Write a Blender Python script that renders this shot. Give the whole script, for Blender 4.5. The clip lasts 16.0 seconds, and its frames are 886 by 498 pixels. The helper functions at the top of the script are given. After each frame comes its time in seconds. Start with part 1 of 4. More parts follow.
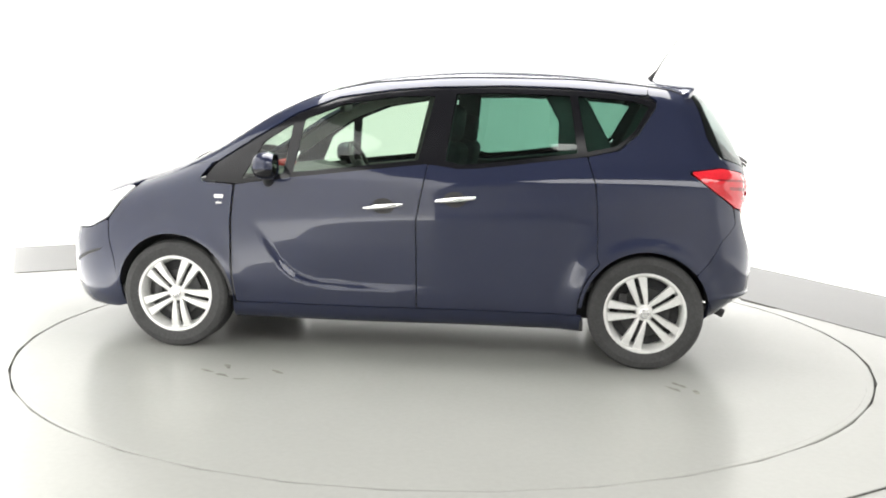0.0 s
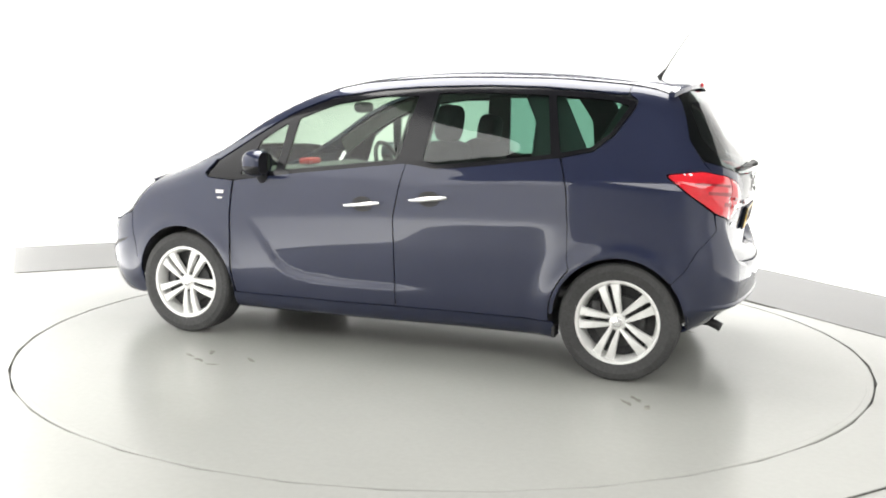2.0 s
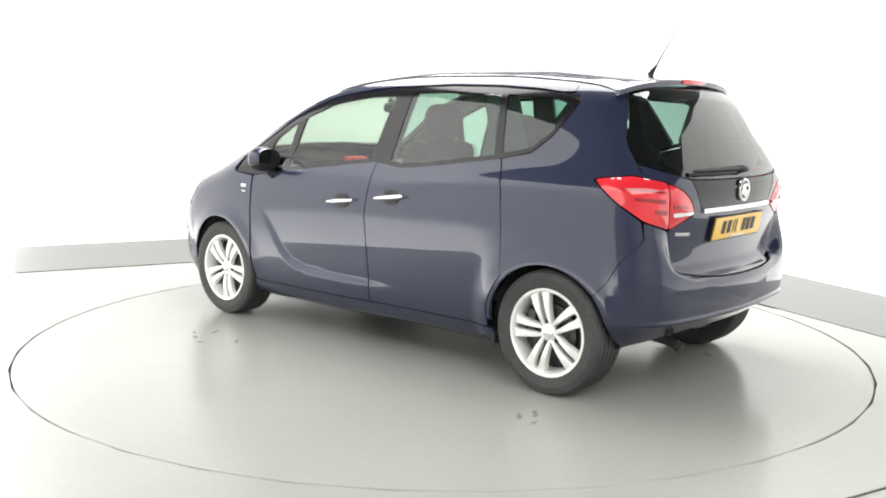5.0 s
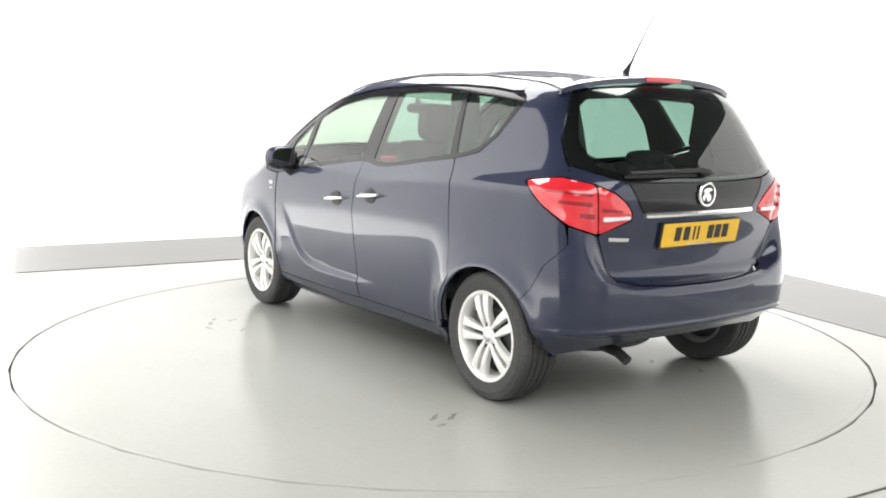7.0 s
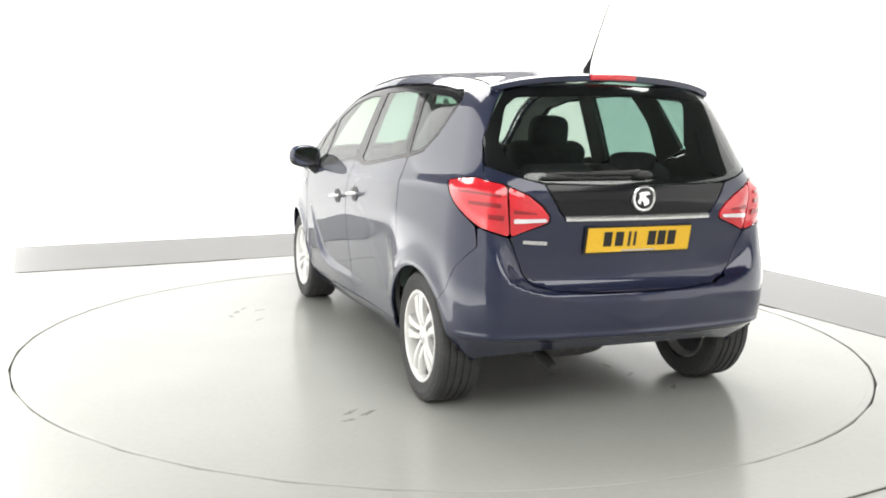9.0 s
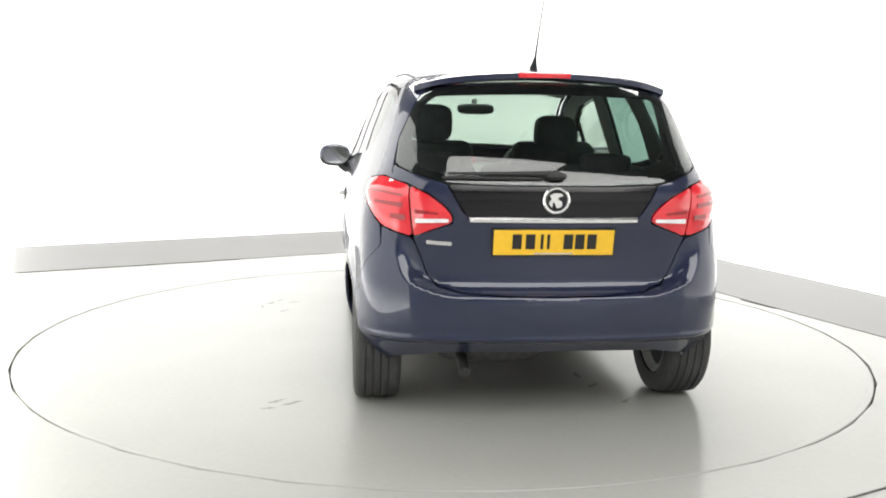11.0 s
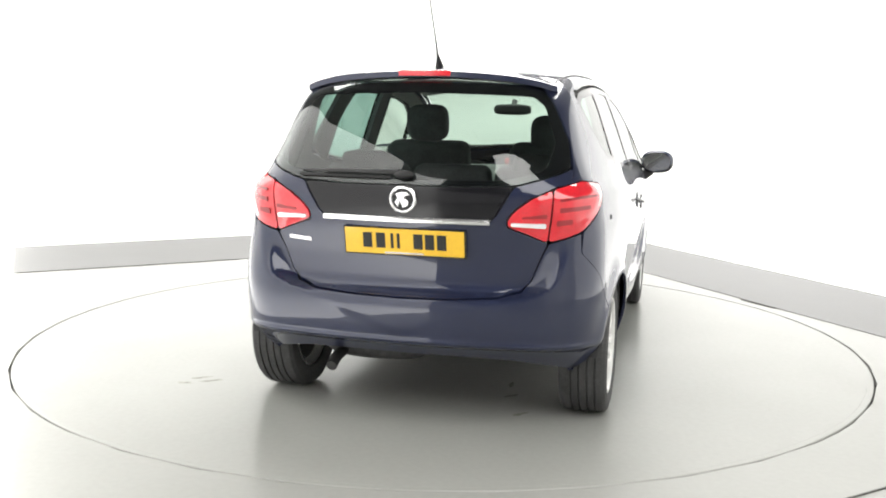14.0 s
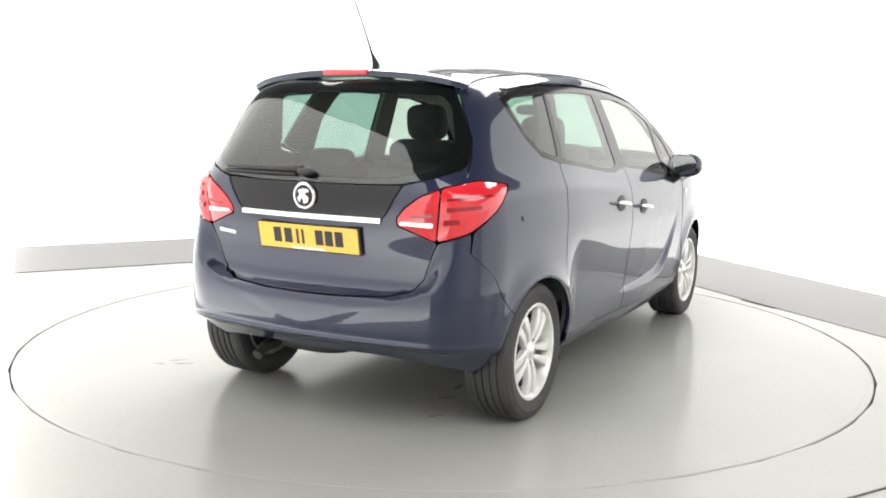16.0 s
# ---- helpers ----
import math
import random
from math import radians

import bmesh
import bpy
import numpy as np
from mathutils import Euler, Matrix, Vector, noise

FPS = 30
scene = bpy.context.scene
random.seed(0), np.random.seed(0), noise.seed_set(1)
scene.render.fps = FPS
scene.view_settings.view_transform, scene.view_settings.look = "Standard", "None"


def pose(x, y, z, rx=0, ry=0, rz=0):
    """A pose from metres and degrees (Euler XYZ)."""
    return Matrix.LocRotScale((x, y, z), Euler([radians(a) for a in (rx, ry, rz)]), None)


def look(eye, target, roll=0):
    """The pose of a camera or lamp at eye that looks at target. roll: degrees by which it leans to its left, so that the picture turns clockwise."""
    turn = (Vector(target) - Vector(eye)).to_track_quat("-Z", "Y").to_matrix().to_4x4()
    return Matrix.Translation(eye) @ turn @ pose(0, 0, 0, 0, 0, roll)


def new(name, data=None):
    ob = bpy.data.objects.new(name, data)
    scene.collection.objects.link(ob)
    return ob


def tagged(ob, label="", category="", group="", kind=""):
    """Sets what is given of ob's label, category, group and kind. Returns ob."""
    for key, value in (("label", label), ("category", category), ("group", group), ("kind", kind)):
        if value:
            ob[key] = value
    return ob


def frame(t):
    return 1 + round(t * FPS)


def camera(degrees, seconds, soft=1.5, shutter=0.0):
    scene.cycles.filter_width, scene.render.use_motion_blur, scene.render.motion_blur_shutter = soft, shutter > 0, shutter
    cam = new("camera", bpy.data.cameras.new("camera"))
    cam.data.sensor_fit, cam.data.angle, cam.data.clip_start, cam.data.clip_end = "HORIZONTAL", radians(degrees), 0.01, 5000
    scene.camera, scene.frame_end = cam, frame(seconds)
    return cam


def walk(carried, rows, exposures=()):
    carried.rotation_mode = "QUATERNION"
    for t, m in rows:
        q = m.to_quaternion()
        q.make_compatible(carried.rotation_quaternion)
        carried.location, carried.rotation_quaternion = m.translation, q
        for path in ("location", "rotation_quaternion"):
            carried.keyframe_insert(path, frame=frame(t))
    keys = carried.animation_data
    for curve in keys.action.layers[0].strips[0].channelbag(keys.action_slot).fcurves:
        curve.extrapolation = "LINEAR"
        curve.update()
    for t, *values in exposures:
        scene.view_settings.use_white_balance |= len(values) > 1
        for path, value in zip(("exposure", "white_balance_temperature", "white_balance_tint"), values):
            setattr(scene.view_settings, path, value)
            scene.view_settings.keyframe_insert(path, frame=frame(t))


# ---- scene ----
from mathutils.geometry import delaunay_2d_cdt

# ---- camera: stands still on a tripod before the turntable ----
TILT, YAW, ROLL = radians(8.324), radians(-0.077), 0.889
EYE = Vector((0.0, -5.676, 1.371))
AIM = Vector((math.sin(YAW) * math.cos(TILT), math.cos(YAW) * math.cos(TILT), -math.sin(TILT)))
cam = camera(50.21, 16.0, soft=1.9)
VIEW = look(EYE, EYE + AIM, ROLL)
walk(cam, [(0.0, VIEW), (16.0, VIEW)])

# ---- light: white studio under ceiling softboxes ----
world = bpy.data.worlds.new("studio_air")
scene.world = world
world.use_nodes = True
world.node_tree.nodes["Background"].inputs[0].default_value = (1.0, 0.99, 0.97, 1)
world.node_tree.nodes["Background"].inputs[1].default_value = 0.1
scene.view_settings.exposure = 0.0


def softbox(name, place, aim, w, h, power, tint=(1, 0.985, 0.96)):
    lamp = bpy.data.lights.new(name, "AREA")
    lamp.shape, lamp.size, lamp.size_y, lamp.energy, lamp.color = "RECTANGLE", w, h, power, tint
    ob = new(name, lamp)
    ob.matrix_world = look(place, aim)
    return ob


ALONG = Vector((0.880, 0.475, 0))        # along the back wall
INWARD = Vector((0.405, -0.914, 0))      # along the side walls, towards the viewer
CORNER_L, CORNER_R = Vector((-4.17, 3.343, 0)), Vector((1.30, 6.36, 0))
WEST_END = CORNER_L + INWARD * 7.85      # the glowing side wall ends beside the camera
BAY_L = WEST_END - ALONG * 2.2
FAR_L, FAR_R = BAY_L + INWARD * 5.0, CORNER_R + INWARD * 14.0
ROOM_H = 3.1

softbox("ceiling_softbox", (0.2, 0.8, 3.04), (0.2, 0.801, 0.0), 3.4, 3.0, 285)
softbox("camera_softbox", (1.9, -4.8, 3.04), (1.9, -4.799, 0.0), 4.2, 3.4, 225)


# ---- materials ----
def material(name, base, rough=0.5, metal=0.0, coat=0.0, spec=0.5, grain=0.0, grain_scale=40.0, stain=0.0, stain_scale=1.5, bump=0.0, bump_scale=200.0, alpha_tint=None, emit=0.0):
    m = bpy.data.materials.new(name)
    m.use_nodes = True
    nt = m.node_tree
    b = nt.nodes["Principled BSDF"]
    b.inputs["Base Color"].default_value = (*base, 1)
    b.inputs["Roughness"].default_value = rough
    b.inputs["Metallic"].default_value = metal
    b.inputs["Coat Weight"].default_value = coat
    b.inputs["Coat Roughness"].default_value = 0.04
    b.inputs["Specular IOR Level"].default_value = spec
    if emit:
        b.inputs["Emission Color"].default_value = (*base, 1)
        b.inputs["Emission Strength"].default_value = emit
    co = nt.nodes.new("ShaderNodeTexCoord")
    if grain or stain:
        mix = nt.nodes.new("ShaderNodeMix")
        mix.data_type = "RGBA"
        mix.blend_type = "MULTIPLY"
        mix.inputs["Factor"].default_value = 1.0
        mix.inputs["A"].default_value = (*base, 1)
        n1 = nt.nodes.new("ShaderNodeTexNoise")
        n1.inputs["Scale"].default_value, n1.inputs["Detail"].default_value = grain_scale, 3
        n2 = nt.nodes.new("ShaderNodeTexNoise")
        n2.inputs["Scale"].default_value, n2.inputs["Detail"].default_value = stain_scale, 5
        for n in (n1, n2):
            nt.links.new(co.outputs["Object"], n.inputs["Vector"])
        r1 = nt.nodes.new("ShaderNodeMapRange")
        r1.inputs["From Min"].default_value, r1.inputs["From Max"].default_value = 0.3, 0.7
        r1.inputs["To Min"].default_value, r1.inputs["To Max"].default_value = 1 - grain, 1 + grain
        r2 = nt.nodes.new("ShaderNodeMapRange")
        r2.inputs["From Min"].default_value, r2.inputs["From Max"].default_value = 0.35, 0.7
        r2.inputs["To Min"].default_value, r2.inputs["To Max"].default_value = 1 - stain, 1 + stain
        mul = nt.nodes.new("ShaderNodeMath")
        mul.operation = "MULTIPLY"
        nt.links.new(n1.outputs["Fac"], r1.inputs["Value"])
        nt.links.new(n2.outputs["Fac"], r2.inputs["Value"])
        nt.links.new(r1.outputs["Result"], mul.inputs[0])
        nt.links.new(r2.outputs["Result"], mul.inputs[1])
        nt.links.new(mul.outputs[0], mix.inputs["B"])
        nt.links.new(mix.outputs["Result"], b.inputs["Base Color"])
        rr = nt.nodes.new("ShaderNodeMapRange")
        rr.inputs["To Min"].default_value, rr.inputs["To Max"].default_value = rough * (1 - stain), min(1, rough * (1 + stain))
        nt.links.new(n2.outputs["Fac"], rr.inputs["Value"])
        nt.links.new(rr.outputs["Result"], b.inputs["Roughness"])
    if bump:
        n3 = nt.nodes.new("ShaderNodeTexNoise")
        n3.inputs["Scale"].default_value = bump_scale
        nt.links.new(co.outputs["Object"], n3.inputs["Vector"])
        bp = nt.nodes.new("ShaderNodeBump")
        bp.inputs["Strength"].default_value, bp.inputs["Distance"].default_value = bump, 0.002
        nt.links.new(n3.outputs["Fac"], bp.inputs["Height"])
        nt.links.new(bp.outputs["Normal"], b.inputs["Normal"])
    return m


def glass(name, tint, shine=0.05):
    m = bpy.data.materials.new(name)
    m.use_nodes = True
    nt = m.node_tree
    nt.nodes.clear()
    out = nt.nodes.new("ShaderNodeOutputMaterial")
    tr = nt.nodes.new("ShaderNodeBsdfTransparent")
    tr.inputs[0].default_value = (*tint, 1)
    gl = nt.nodes.new("ShaderNodeBsdfGlossy")
    gl.inputs["Roughness"].default_value = 0.015
    lw = nt.nodes.new("ShaderNodeLayerWeight")
    lw.inputs["Blend"].default_value = 0.5
    pw = nt.nodes.new("ShaderNodeMath")
    pw.operation = "POWER"
    pw.inputs[1].default_value = 4.0
    fr = nt.nodes.new("ShaderNodeMath")
    fr.operation = "MULTIPLY_ADD"
    fr.inputs[1].default_value, fr.inputs[2].default_value = 0.95 - shine, shine
    nt.links.new(lw.outputs["Facing"], pw.inputs[0])
    nt.links.new(pw.outputs[0], fr.inputs[0])
    mx = nt.nodes.new("ShaderNodeMixShader")
    nt.links.new(fr.outputs[0], mx.inputs[0])
    nt.links.new(tr.outputs[0], mx.inputs[1])
    nt.links.new(gl.outputs[0], mx.inputs[2])
    nt.links.new(mx.outputs[0], out.inputs[0])
    return m


PAINT = material("navy_metallic_paint", (0.017, 0.022, 0.051), 0.42, 0.25, 1.0, 0.1, grain=0.10, grain_scale=900, stain=0.05, stain_scale=3)
PAINT.node_tree.nodes["Principled BSDF"].inputs["Coat IOR"].default_value = 1.58
PAINT.node_tree.nodes["Principled BSDF"].inputs["Coat Roughness"].default_value = 0.02
BLACK_GLOSS = material("black_gloss_trim", (0.008, 0.008, 0.010), 0.14, 0, 0.0, 0.4, stain=0.1, grain=0.02)
BLACK_TRIM = material("black_plastic", (0.018, 0.018, 0.019), 0.5, grain=0.15, grain_scale=300, stain=0.15, bump=0.3)
UNDER = material("underbody_black", (0.028, 0.028, 0.029), 0.8, grain=0.3, stain=0.3)
RUBBER = material("tyre_rubber", (0.046, 0.046, 0.046), 0.75, grain=0.2, grain_scale=90, stain=0.25, stain_scale=6, bump=0.4)
ALLOY = material("silver_alloy", (0.78, 0.78, 0.76), 0.34, 0.25, 0.3, grain=0.05, stain=0.08, stain_scale=8)
DARK_METAL = material("dark_brake_metal", (0.06, 0.06, 0.06), 0.5, 0.6, grain=0.2, stain=0.3)
CHROME = material("chrome", (0.88, 0.88, 0.88), 0.14, 0.85, grain=0.02, stain=0.05)
MIRROR = material("silvered_mirror", (0.75, 0.76, 0.77), 0.03, 1.0)
RED_LENS = material("red_lamp_lens", (0.66, 0.020, 0.032), 0.12, 0, 1.0, 0.5, grain=0.08, grain_scale=120, stain=0.1, stain_scale=8)
DARK_RED = material("dark_red_lamp_band", (0.26, 0.006, 0.012), 0.2, 0, 0.8, stain=0.1, grain=0.05)
CLEAR_LENS = material("clear_lamp_lens", (0.82, 0.83, 0.85), 0.08, 0.25, 1.0, stain=0.1, stain_scale=10, grain=0.05)
PLATE = material("yellow_plate", (0.78, 0.47, 0.02), 0.35, 0, 0.4, grain=0.04, stain=0.05)
INK = material("black_plate_ink", (0.012, 0.012, 0.012), 0.5)
WHITE_INK = material("silver_lettering", (0.72, 0.72, 0.72), 0.25, 0.7)
CLOTH = material("dark_grey_seat_cloth", (0.07, 0.07, 0.073), 0.92, grain=0.3, grain_scale=180, stain=0.2, stain_scale=9, bump=0.6)
CABIN = material("charcoal_cabin_plastic", (0.11, 0.11, 0.112), 0.65, grain=0.15, grain_scale=200, stain=0.15, bump=0.3)
LINER = material("grey_headlining", (0.30, 0.30, 0.29), 0.9, grain=0.1, grain_scale=200, stain=0.08)
RED_PLASTIC = material("red_plastic", (0.65, 0.03, 0.03), 0.4, stain=0.05, grain=0.04)
GLASS_CLEAR = glass("green_tinted_glass", (0.62, 0.72, 0.63))
GLASS_DARK = glass("privacy_glass", (0.31, 0.48, 0.41), 0.08)
GLASS_REAR = glass("rear_privacy_glass", (0.58, 0.65, 0.63), 0.09)
# White walls emit in place of light falling on them.
WALL = material("white_wall_added_glow", (0.80, 0.80, 0.79), 0.7, grain=0.015, grain_scale=30, stain=0.02, stain_scale=0.6, bump=0.05)
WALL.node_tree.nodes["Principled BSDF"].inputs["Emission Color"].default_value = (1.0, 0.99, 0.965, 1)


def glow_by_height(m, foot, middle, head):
    """Puts light on a wall in as emission, set at foot, middle and head."""
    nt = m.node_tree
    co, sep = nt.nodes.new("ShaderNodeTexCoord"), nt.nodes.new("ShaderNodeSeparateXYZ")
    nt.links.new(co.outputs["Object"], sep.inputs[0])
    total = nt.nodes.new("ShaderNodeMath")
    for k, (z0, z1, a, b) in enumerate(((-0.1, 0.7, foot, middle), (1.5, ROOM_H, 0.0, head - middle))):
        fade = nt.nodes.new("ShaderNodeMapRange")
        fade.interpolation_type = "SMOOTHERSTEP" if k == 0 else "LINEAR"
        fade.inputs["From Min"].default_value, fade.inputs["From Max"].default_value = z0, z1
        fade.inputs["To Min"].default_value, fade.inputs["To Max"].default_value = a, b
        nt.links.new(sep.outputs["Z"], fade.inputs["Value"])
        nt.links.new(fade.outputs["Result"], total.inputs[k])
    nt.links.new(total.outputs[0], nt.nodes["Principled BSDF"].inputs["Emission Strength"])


# Copies of one wall material, each given its own stand-in glow.
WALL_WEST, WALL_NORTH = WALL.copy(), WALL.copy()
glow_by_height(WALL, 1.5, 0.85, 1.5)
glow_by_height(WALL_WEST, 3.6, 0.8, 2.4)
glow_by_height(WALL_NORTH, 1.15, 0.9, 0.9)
WALL_GREY = material("pale_grey_wall_paint", (0.74, 0.74, 0.73), 0.7, grain=0.02, grain_scale=30, stain=0.04, stain_scale=0.6)
CEILING = material("grey_ceiling_paint", (0.07, 0.07, 0.069), 0.8, grain=0.03, stain=0.05)
FLOOR = material("grey_epoxy_floor", (0.335, 0.338, 0.318), 0.20, 0, 0.0, 0.20, grain=0.02, grain_scale=35, stain=0.03, stain_scale=1.1, bump=0.02, bump_scale=30)
FLOOR_BAND = material("darkened_floor_band", (0.23, 0.23, 0.225), 0.4, 0, 0.0, 0.1, grain=0.02, grain_scale=35, stain=0.04, stain_scale=1.4)
FLOOR_EDGE = material("grey_floor_border", (0.23, 0.23, 0.228), 0.4, 0, 0.0, 0.1, grain=0.02, grain_scale=35, stain=0.03, stain_scale=1.2)
SEAM = material("dark_floor_joint", (0.09, 0.09, 0.083), 0.8, grain=0.3, stain=0.3, stain_scale=4)
SCUFF = material("faint_tyre_scuff", (0.25, 0.243, 0.222), 0.25, spec=0.2, grain=0.3, stain=0.3)


# ---- mesh helpers ----
def mesh_of(bm, name, mat, smooth=40):
    me = bpy.data.meshes.new(name)
    bm.to_mesh(me)
    bm.free()
    me.materials.append(mat)
    if smooth:
        me.polygons.foreach_set("use_smooth", [True] * len(me.polygons))
        me.set_sharp_from_angle(angle=radians(smooth))
    return me


def part(name, bm, mat, parent, label="", smooth=40):
    ob = new(name, mesh_of(bm, name, mat, smooth))
    ob.parent = parent
    if label:
        ob["label"] = label
    return ob


def thing(name, bm, mat, label, category, kind="", group="", smooth=40):
    return tagged(new(name, mesh_of(bm, name, mat, smooth)), label, category, group, kind)


def add_box(bm, c, size, m=None, bevel=0.0, seg=2):
    r = bmesh.ops.create_cube(bm, size=1.0)
    vs = r["verts"]
    bmesh.ops.scale(bm, vec=size, verts=vs)
    if bevel:
        es = list({e for v in vs for e in v.link_edges})
        r = bmesh.ops.bevel(bm, geom=es, offset=bevel, segments=seg, affect="EDGES", profile=0.5)
        vs = list({v for f in r["faces"] for v in f.verts} | {v for v in vs if v.is_valid})
    t = Matrix.Translation(c) if m is None else Matrix.Translation(c) @ m
    bmesh.ops.transform(bm, matrix=t, verts=vs)
    return vs


def box(c, size, m=None, bevel=0.0, seg=2):
    bm = bmesh.new()
    add_box(bm, c, size, m, bevel, seg)
    return bm


def lathe(profile, n=48, axis="Y"):
    """Turn (radius, height) rows round an axis."""
    bm = bmesh.new()
    rings = []
    for r, h in profile:
        ring = []
        for i in range(n):
            a = 2 * math.pi * i / n
            c, s = r * math.cos(a), r * math.sin(a)
            ring.append(bm.verts.new((c, h, s) if axis == "Y" else (c, s, h)))
        rings.append(ring)
    for a, b in zip(rings, rings[1:]):
        for i in range(n):
            bm.faces.new((a[i], a[(i + 1) % n], b[(i + 1) % n], b[i]))
    bmesh.ops.remove_doubles(bm, verts=bm.verts, dist=1e-6)
    bmesh.ops.recalc_face_normals(bm, faces=bm.faces)
    return bm


def tube(points, radii, n=10):
    bm = bmesh.new()
    rings = []
    pts = [Vector(p) for p in points]
    for i, p in enumerate(pts):
        d = (pts[min(i + 1, len(pts) - 1)] - pts[max(i - 1, 0)]).normalized()
        q = d.to_track_quat("Z", "Y").to_matrix()
        rings.append([bm.verts.new(p + q @ Vector((radii[i] * math.cos(2 * math.pi * k / n), radii[i] * math.sin(2 * math.pi * k / n), 0))) for k in range(n)])
    for a, b in zip(rings, rings[1:]):
        for k in range(n):
            bm.faces.new((a[k], a[(k + 1) % n], b[(k + 1) % n], b[k]))
    bm.faces.new(rings[0][::-1])
    bm.faces.new(rings[-1])
    bmesh.ops.recalc_face_normals(bm, faces=bm.faces)
    return bm


def prism(outline, depth, m):
    """A flat outline (x, y), given a depth, posed by m."""
    bm = bmesh.new()
    a = [bm.verts.new((x, y, 0)) for x, y in outline]
    b = [bm.verts.new((x, y, depth)) for x, y in outline]
    bm.faces.new(a[::-1])
    bm.faces.new(b)
    for i in range(len(a)):
        j = (i + 1) % len(a)
        bm.faces.new((a[i], a[j], b[j], b[i]))
    bmesh.ops.transform(bm, matrix=m, verts=bm.verts)
    return bm


# ---- the studio room ----
TABLE_C, TABLE_R = Vector((0.0, 0.045, 0)), 2.445


def slab(outline, z0, z1):
    return prism([(p[0], p[1]) for p in outline], z1 - z0, Matrix.Translation((0, 0, z0)))


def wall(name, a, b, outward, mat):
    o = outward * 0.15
    return thing(name, slab([a, b, b + o, a + o], -0.02, ROOM_H), mat, "plain pale studio wall" if mat is WALL_GREY else "white studio wall, its brightness put in as glow", "wall", "structure", smooth=0)


def build_room():
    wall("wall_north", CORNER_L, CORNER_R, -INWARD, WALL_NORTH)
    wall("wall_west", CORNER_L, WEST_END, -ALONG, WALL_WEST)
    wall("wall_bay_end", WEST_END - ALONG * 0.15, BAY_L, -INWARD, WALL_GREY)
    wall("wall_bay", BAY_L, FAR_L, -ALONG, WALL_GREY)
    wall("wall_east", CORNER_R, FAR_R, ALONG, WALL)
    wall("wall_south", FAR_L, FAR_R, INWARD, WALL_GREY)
    sheet = [CORNER_L - INWARD * 1.0 - ALONG * 3.0, CORNER_R - INWARD * 1.5 + ALONG * 0.3, FAR_R + INWARD * 0.5 + ALONG * 0.3, FAR_L + INWARD * 0.5 - ALONG * 2.0]
    thing("ceiling", slab(sheet, ROOM_H, ROOM_H + 0.1), CEILING, "dark grey studio ceiling", "ceiling", "structure", smooth=0)
    # floor with a round opening for the turntable
    bm = bmesh.new()
    n = 160
    outer = sheet
    ring = [TABLE_C + Vector((math.cos(2 * math.pi * i / n), math.sin(2 * math.pi * i / n), 0)) * (TABLE_R + 0.009) for i in range(n)]
    verts = [Vector((p.x, p.y)) for p in outer + ring]
    edges = [(i, (i + 1) % 4) for i in range(4)] + [(4 + i, 4 + (i + 1) % n) for i in range(n)]
    v, _, f, *_ = delaunay_2d_cdt(verts, edges, [], 1, 1e-5)
    vs = [bm.verts.new((p.x, p.y, 0)) for p in v]
    for t in f:
        c = sum((Vector((v[i].x, v[i].y, 0)) for i in t), Vector()) / len(t)
        if (c - TABLE_C).length > TABLE_R:
            bm.faces.new([vs[i] for i in t])
    for i in range(n):
        a, b = ring[i], ring[(i + 1) % n]
        bm.faces.new([bm.verts.new(p) for p in (a, b, b - Vector((0, 0, 0.03)), a - Vector((0, 0, 0.03)))])
    bmesh.ops.recalc_face_normals(bm, faces=bm.faces)
    floor = thing("floor", bm, FLOOR, "pale grey glossy painted studio floor", "floor", "structure", smooth=0)
    # pit floor under the joint
    part("turntable_pit", lathe([(0.001, -0.03), (TABLE_R + 0.05, -0.03), (TABLE_R + 0.05, -0.05), (0.001, -0.05)], 96, "Z"), SEAM, floor).location = TABLE_C
    # band along the back wall, coloured darker to offset the wall's glow
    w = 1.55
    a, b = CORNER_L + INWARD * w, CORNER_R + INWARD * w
    part("floor_band", slab([CORNER_L + ALONG * 0.02, CORNER_R - ALONG * 0.02, b - ALONG * 0.02, a + ALONG * 0.02], 0.0, 0.004), FLOOR_BAND, floor, "floor strip along the back wall, darkened against the wall glow")
    # greyer border, its colour also lowered to offset the side wall's glow
    e0, e1 = CORNER_R + INWARD * (w + 0.02), CORNER_R + INWARD * 9.0
    part("floor_border", slab([e0 - ALONG * 0.02, e1 - ALONG * 0.02, e1 - ALONG * 1.17, e0 - ALONG * 1.17], 0.0, 0.004), FLOOR_EDGE, floor, "greyer floor border along the side wall")
    # joints and a slot in the floor
    def joint(p, q, wide, name="floor_joint"):
        d = (Vector(q) - Vector(p)).normalized()
        s = Vector((-d.y, d.x, 0)) * wide / 2
        part(name, slab([Vector(p) - s, Vector(q) - s, Vector(q) + s, Vector(p) + s], 0.0, 0.005), SEAM, floor)
    joint(a + ALONG * 0.05, a + ALONG * 1.9, 0.007)
    joint((2.24, 1.30, 0), (2.39, 1.00, 0), 0.022, "floor_slot")
    joint((1.30, -2.51, 0), (2.9, -1.60, 0), 0.008)
    return floor


FLOOR_OB = build_room()


